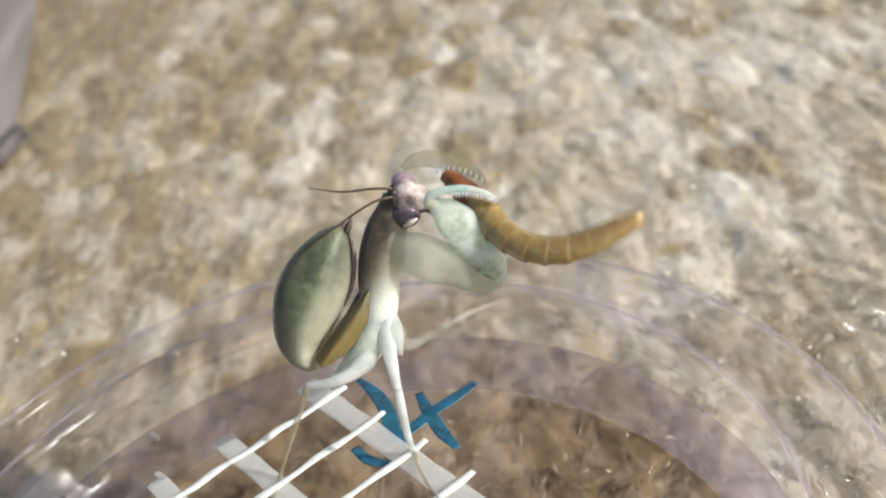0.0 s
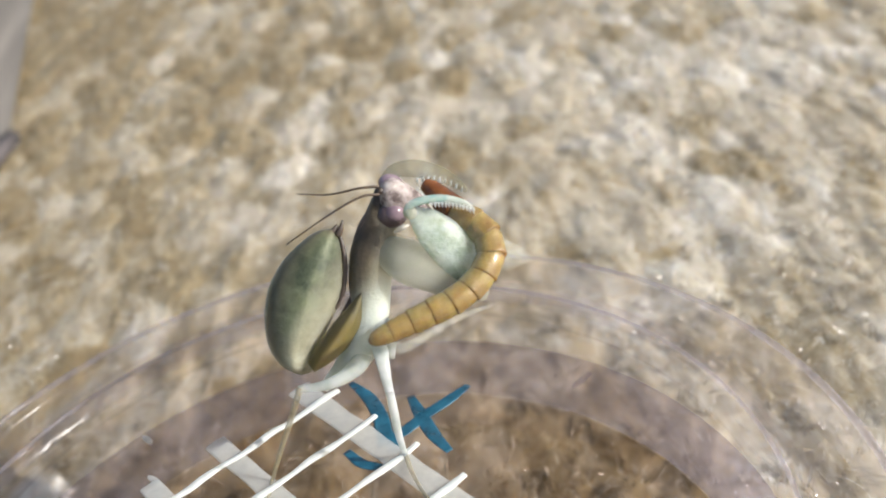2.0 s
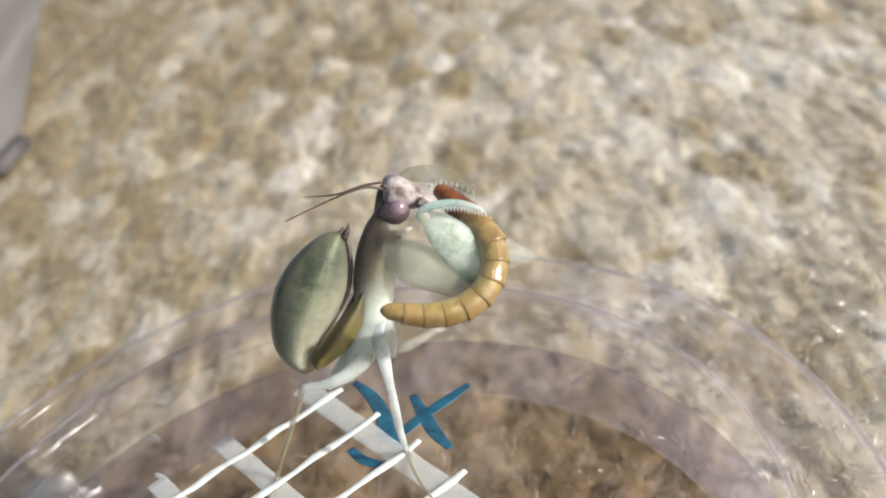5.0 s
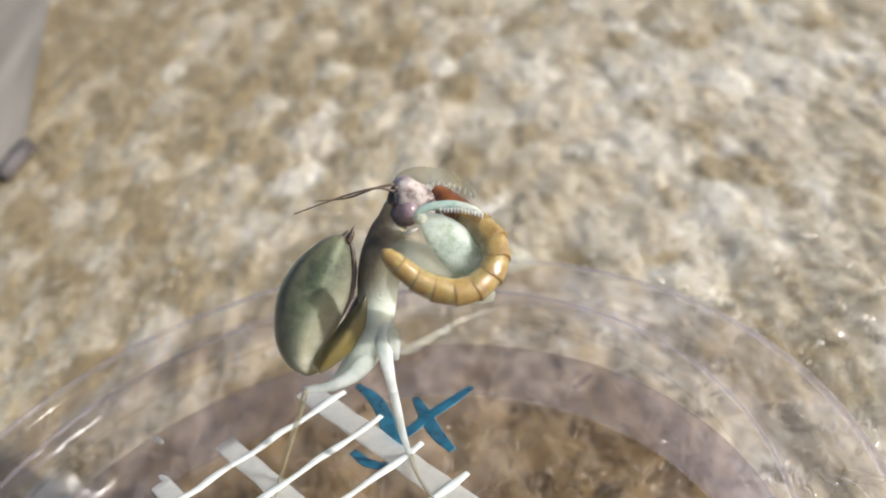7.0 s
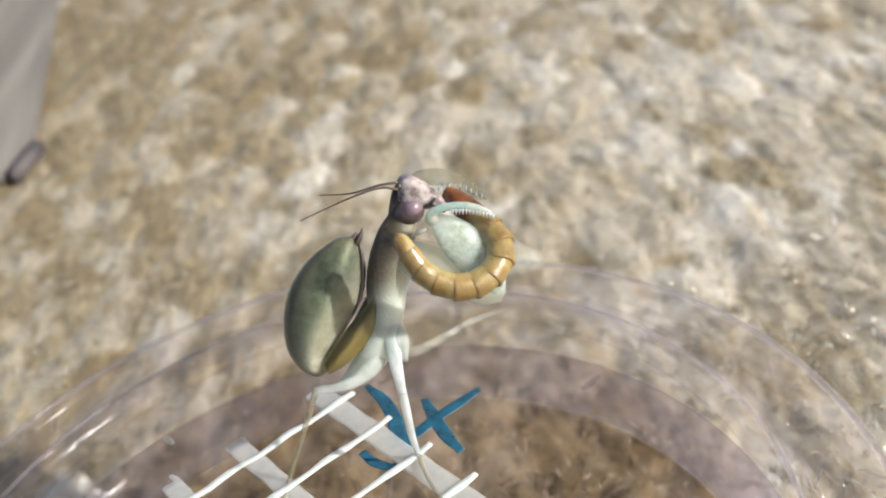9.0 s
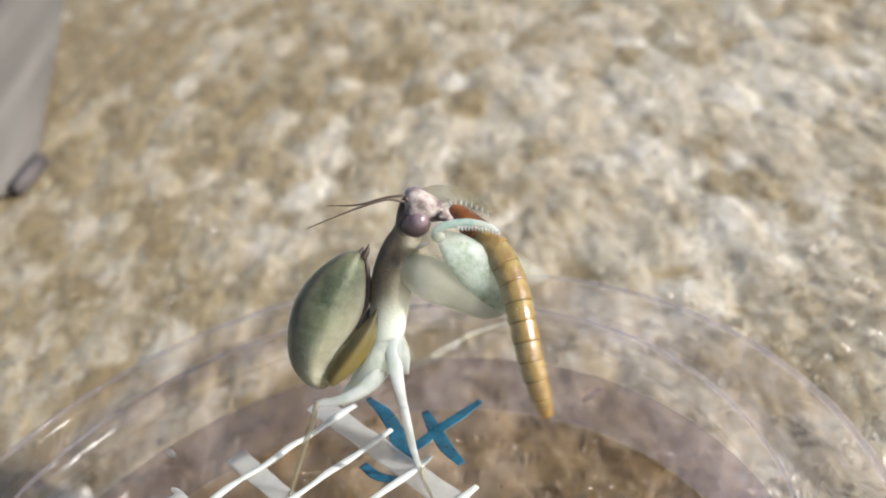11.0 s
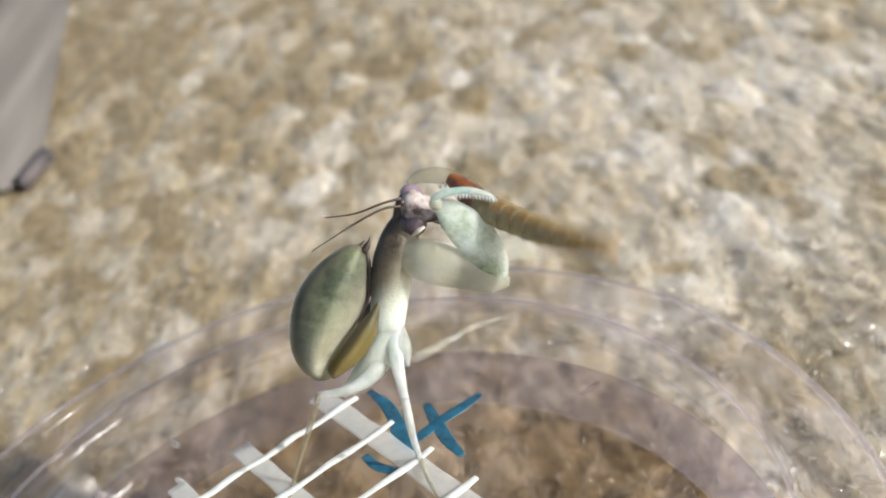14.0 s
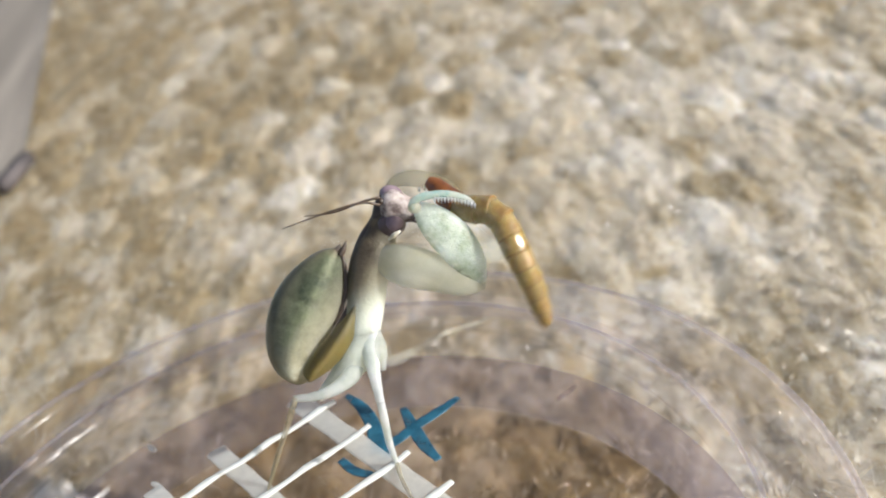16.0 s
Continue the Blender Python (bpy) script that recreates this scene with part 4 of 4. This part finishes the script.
def keys():
    bend(0, -62, -23, 15, 30, 33, 9, 85)
    bend(0.1, -60, -23, -20, 1, 31, 5, 76)
    bend(0.2, -45, -35, -44, -49, 31, 40, 77)
    bend(0.3, -19, -38, -90, -121, 29, -25, 73)
    bend(0.4, -32, -57, -107, -128, 27, -20, 77)
    bend(0.5, -15, -92, -130, -158, 29, 8, 89)
    bend(0.6, -12, -98, -143, -169, 35, 8, 94)
    bend(0.7, -22, -105, -160, -193, 35, 7, 94)
    bend(0.8, -30, -115, -175, -210, 29, 6, 94)
    bend(0.9, -34, -123, -184, -215, 30, 5, 96)
    bend(1, -36, -122, -186, -211, 26, 5, 95)
    bend(1.2, -35, -120, -180, -194, 26, 6, 96)
    bend(1.4, -31, -117, -176, -184, 24, 7, 94)
    bend(1.6, -31, -115, -172, -174, 24, 7, 96)
    bend(1.8, -31, -122, -159, -168, 24, 7, 99)
    bend(2, -34, -123, -154, -155, 22, 7, 96)
    bend(2.2, -32, -122, -151, -156, 23, 8, 94)
    bend(2.5, -39, -115, -137, -142, 22, 9, 89)
    bend(2.8, -47, -97, -135, -125, 19, 20, 86)
    bend(3.1, -53, -97, -117, -115, 20, -32, 84)
    bend(3.4, -61, -84, -113, -97, 21, -40, 81)
    bend(3.6, -67, -74, -94, -91, 22, -47, 78)
    bend(3.7, -61, -84, -75, -92, 24, -43, 77)
    bend(4.2, -59, -80, -86, -94, 22, 0, 90)
    bend(4.8, -52, -107, -159, -185, 22, 7, 90)
    bend(5.3, -52, -111, -164, -196, 22, 14, 90)
    bend(5.8, -27, -107, -135, -153, 30, 6, 91)
    bend(5.9, -30, -98, -113, -124, 27, -7, 89)
    bend(6, -39, -88, -107, -118, 29, -15, 87)
    bend(6.1, -34, -93, -118, -120, 31, -5, 86)
    bend(6.2, -38, -93, -96, -105, 32, -13, 77)
    bend(6.3, -48, -75, -73, -79, 28, -24, 79)
    bend(6.4, -53, -46, -11, -14, 31, 18, 77)
    bend(6.5, -58, -3, 27, 52, 36, 10, 88)
    bend(6.6, -55, -5, 75, 84, 40, 10, 88)
    bend(6.7, -50, -26, 95, 95, 46, 11, 91)
    bend(6.8, -48, -53, 99, 102, 32, 13, 84)
    bend(6.9, -26, -83, -183, -216, 26, 36, 84)
    bend(7, -39, -119, -188, -223, 26, 6, 92)
    bend(7.2, -41, -103, -157, -193, 27, 8, 89)
    bend(7.4, -43, -107, -156, -183, 28, 7, 91)
    bend(7.6, -43, -110, -152, -177, 31, 5, 94)
    bend(7.7, -40, -103, -146, -166, 26, 8, 90)
    bend(7.8, -46, -88, -103, -115, 26, -22, 80)
    bend(7.9, -56, -60, -26, -46, 27, 54, 82)
    bend(8, -54, -29, 11, 29, 30, 13, 77)
    bend(8.1, -67, -1, 57, 68, 38, 10, 91)
    bend(8.2, -64, -3, 64, 88, 41, 9, 95)
    bend(8.3, -70, -3, 69, 90, 41, 9, 96)
    bend(8.4, -77, -13, 80, 88, 44, 10, 90)
    bend(8.5, -76, -48, 85, 85, 34, 15, 81)
    bend(8.6, -58, -46, -197, -235, 25, 51, 85)
    bend(8.7, -39, -98, -160, -219, 28, 27, 82)
    bend(8.8, -28, -110, -174, -212, 35, 5, 91)
    bend(8.9, -44, -129, -188, -234, 29, 5, 91)
    bend(9, -47, -130, -191, -239, 27, 5, 88)
    bend(9.2, -48, -131, -195, -240, 31, 5, 90)
    bend(9.6, -56, -116, -177, -223, 22, 15, 90)
    bend(10.1, -59, -103, -148, -182, 22, 17, 90)
    bend(10.6, -60, -101, -120, -139, 22, 25, 90)
    bend(11, -56, -78, -78, -73, 22, 0, 90)
    bend(11.3, -43, -55, -56, -47, 40, -5, 79)
    bend(11.4, -57, -41, -29, -22, 31, 6, 82)
    bend(11.5, -59, -20, -18, 3, 51, 13, 83)
    bend(11.6, -55, -20, 8, 26, 50, 11, 89)
    bend(11.7, -58, -7, 36, 44, 50, 16, 93)
    bend(11.8, -56, -7, 42, 59, 46, 9, 88)
    bend(11.9, -53, -17, 68, 88, 40, 14, 79)
    bend(12, -41, -42, -30, -174, 42, 45, 78)
    bend(12.1, -25, -92, -156, -200, 35, 10, 83)
    bend(12.2, -44, -130, -173, -257, 36, 8, 83)
    bend(12.4, -48, -130, -198, -250, 29, 9, 97)
    bend(12.6, -47, -132, -203, -244, 28, 10, 96)
    bend(12.8, -65, -121, -210, -228, 25, 9, 92)
    bend(13, -58, -138, -148, -152, 29, 9, 89)
    bend(13.2, -45, -116, -131, -118, 28, 10, 88)
    bend(13.4, -37, -112, -91, -93, 33, -1, 83)
    bend(13.6, -36, -98, -81, -88, 30, -8, 81)
    bend(13.7, -48, -77, -69, -76, 30, -12, 80)
    bend(13.8, -31, -77, -64, -74, 35, -8, 80)
    bend(13.9, -33, -62, -53, -52, 41, -12, 77)
    bend(14, -28, -24, -20, -12, 42, 40, 78)
    bend(14.1, -48, 9, 41, 68, 39, 12, 82)
    bend(14.2, -38, 2, 64, 103, 37, 14, 79)
    bend(14.3, -42, 0, 82, 116, 39, 14, 81)
    bend(14.4, -21, -48, -171, -208, 29, 19, 84)
    bend(14.5, -23, -87, -131, -146, 26, 8, 90)
    bend(14.6, -9, -80, -76, -82, 37, -17, 77)
    bend(14.7, -33, -45, -51, -31, 37, 22, 76)
    bend(14.8, -26, -41, 20, 61, 48, 20, 78)
    bend(14.9, -65, 17, 57, 101, 49, 11, 90)
    bend(15, -69, 16, 65, 101, 51, 9, 99)
    bend(15.1, -61, 10, 60, 94, 51, 10, 96)
    bend(15.2, 2, -50, -12, -141, 42, 46, 78)
    bend(15.3, -8, -95, -157, -207, 28, 7, 89)
    bend(15.4, -26, -113, -182, -246, 26, 6, 90)
    bend(15.5, -23, -114, -188, -221, 22, 5, 91)
    bend(15.6, -14, -102, -172, -190, 23, 8, 92)
    bend(15.7, -13, -94, -124, -128, 27, 9, 88)
    bend(15.8, -2, -98, -94, -89, 30, -18, 81)
    bend(15.9, -6, -85, -72, -77, 29, -16, 80)
    bend(16, 5, -68, -62, -69, 29, -20, 78)
    sway(0, -0.46, -0.19, 0.05, -1.16, 25, -0.37, 0.20, 0.49)
    sway(0.5, -0.51, -0.16, -0.16, -1.03, 22, 0.08, -0.53, 0.12)
    sway(1, -0.55, -0.21, -0.19, -0.90, 20, 0.13, -0.55, 0.09)
    sway(1.5, -0.65, -0.29, -0.30, -0.94, 18, -0.40, -0.72, -0.06)
    sway(2, -0.75, -0.26, -0.44, -0.91, 12, -0.46, -0.92, -0.02)
    sway(2.5, -0.49, -0.28, -0.12, -0.87, 6, 0.36, -0.55, -0.26)
    sway(3, -0.52, -0.28, -0.59, -0.56, 0, 0.13, -0.30, -0.16)
    sway(3.5, -0.36, -0.40, -0.47, -0.73, -5, -0.09, 0.40, -0.28)
    sway(6, -0.07, -0.21, 0.10, -0.36, 0, 0.12, -0.25, -0.27)
    sway(6.5, 0.09, -0.15, 0.42, -0.32, 0, 0.63, -0.55, -0.24)
    sway(7, 0.05, -0.11, 0.56, -0.40, 0, 0.07, -0.25, -0.07)
    sway(7.5, -0.06, -0.08, 0.19, -0.19, 0, -0.22, -0.27, -0.12)
    sway(8, -0.05, 0.01, 0.23, -0.10, 0, 0.52, -0.54, 0.17)
    sway(8.5, 0.09, -0.13, 0.35, -0.15, 0, 0.44, 0.19, -0.20)
    sway(9, 0.00, 0.00, 0.00, 0.00, 0, 0.00, 0.00, 0.00)
    sway(11.5, 0.53, 0.13, 0.69, 0.12, 0, 0.72, 0.56, -0.45)
    sway(12, 0.57, 0.15, 0.73, 0.19, 0, 0.84, 0.26, -0.57)
    sway(12.5, -0.02, 0.09, -0.56, 0.56, 0, 0.18, 1.67, 0.15)
    sway(13, -0.83, -0.21, -1.75, 0.82, 5, -0.08, 2.03, 2.06)
    sway(13.5, -0.35, 0.55, -0.77, 0.30, 15, 0.22, -0.51, 1.62)
    sway(14, 0.15, 0.61, 0.06, -0.28, 22, 0.46, 0.21, 2.22)
    sway(14.5, -0.08, 0.74, -0.15, -0.14, 25, 0.13, -0.75, 2.62)
    sway(15, -0.09, 0.73, -0.07, 0.05, 25, -0.05, 0.33, 2.65)
    sway(15.5, -0.06, 0.77, -0.22, 0.13, 22, 0.50, -0.00, 2.62)
    sway(16, 0.14, 0.65, 0.30, 0.09, 15, 0.36, 0.44, 2.35)


def between(table, t):
    for a, b in zip(table, table[1:]):
        if t <= b[0] + 1e-6:
            return a, b, max(0.0, min(1.0, (t - a[0]) / (b[0] - a[0])))
    return table[-2], table[-1], 1.0


def way_at(t, s):
    """The worm's direction at s of its length."""
    a, b, u = between(BENDS, t)
    w = [p.slerp(q, u, q) for p, q in zip(a[1], b[1])]
    if s >= 0.875:
        return w[4]
    x = s / 0.125 if s < 0.125 else 1 + (s - 0.125) / 0.25
    i = min(int(x), 3)
    return w[i].slerp(w[i + 1], x - i, w[i + 1])


def turned(pivot, degrees, dx=0.0, dy=0.0):
    p = Vector(pivot) * MM
    return Matrix.Translation(p + Vector((dx * MM, dy * MM, 0))) @ pose(0, 0, 0, 0, 0, degrees) @ Matrix.Translation(-p)


def motions():
    keys()
    pivot, neck, tail_root = (-0.45, 0.56, 0.00), (1.24, 12.84, 0.00), (-6.54, -3.61, 0.00)
    shoulder, elbow = Vector((1.46, 8.45, 0.00)), Vector((11.15, 4.28, 0.00))
    body, heads, tails, grips, arms, far_arms, uppers = [], [], [], [], [], [], []
    for t, bx, by, hx, hy, roll, tail, gx, gy in SWAYS:
        lean = -math.degrees(math.atan2(bx, 11.5))
        body.append((t, turned(pivot, lean, 0, by)))
        n = Vector(neck) * MM
        heads.append((t, Matrix.Translation(n + Vector((hx * MM, hy * MM, 0))) @ pose(0, 0, 0, roll, 0, lean * 0.4) @ Matrix.Translation(-n)))
        tails.append((t, turned(tail_root, -math.degrees(math.atan2(tail, 13.5)))))
        shift = Vector((gx, gy, 0))
        grips.append((t, BODY @ Matrix.Translation(shift * MM)))
        arms.append((t, Matrix.Translation(shift * MM)))
        drop = 1.2 if t > 13.7 else 0.8 if t > 13.2 else 0.0
        far_arms.append((t, Matrix.Translation((shift + Vector((-0.2 * drop, -drop, 0))) * MM)))
        root = shoulder + Vector((bx * 0.6, by, 0))
        u, v = elbow - shoulder, elbow + shift - root
        swing = math.degrees(math.atan2(v.y, v.x) - math.atan2(u.y, u.x))
        slide = v.normalized() * (v.length - u.length) * 0.1
        uppers.append((t, turned(shoulder, swing, root.x - shoulder.x + slide.x, root.y - shoulder.y + slide.y)))
    walk(PRO, body)
    walk(ARM_NEAR, arms)
    walk(ARM_FAR, far_arms)
    walk(COXA_NEAR, uppers)
    walk(COXA_FAR, uppers)
    walk(HEAD, heads)
    walk(ABD, tails)
    walk(worm, grips)
    # the feelers swing at their roots: seconds, degrees of the upper and of the lower one
    swings = ((0, -12, 12), (2, -6, 8), (3.5, -1, 5), (6, 2, -3), (7, 3, -5), (9, 0, 0), (11.5, -1, -2), (12.5, -2, -2), (14, 5, 8), (14.5, 5, 9), (15.5, 3, 5), (16, 5, -5))
    walk(FEELERS[0], [(t, turned((0.83, 15.54, 1.00), a)) for t, a, _ in swings])
    walk(FEELERS[1], [(t, turned((0.84, 14.80, 1.30), b)) for t, _, b in swings])
    fine, n = 8, RINGS * 8
    rows = [[] for _ in rings]
    for k in range(0, 241):
        t = k / 15
        p = GRIP.copy()
        a, b, u = between(BENDS, t)
        reach = FREE * MM * (a[2] + (b[2] - a[2]) * u)
        for j in range(n):
            d = way_at(t, (j + 0.5) / n)
            if j % fine == 0:
                mid = way_at(t, (j + fine / 2) / n)
                side = Vector((0, 0, 1)).cross(mid)
                side = side.normalized() if side.length > 0.15 else Vector((0, 1, 0))
                up = mid.cross(side).normalized()
                side = up.cross(mid)
                m = Matrix((mid, side, up)).transposed().to_4x4()
                rows[j // fine].append((t, Matrix.Translation(p) @ m))
            p = p + d * (reach / n)
    for ring, r in zip(rings, rows):
        walk(ring, r)


motions()
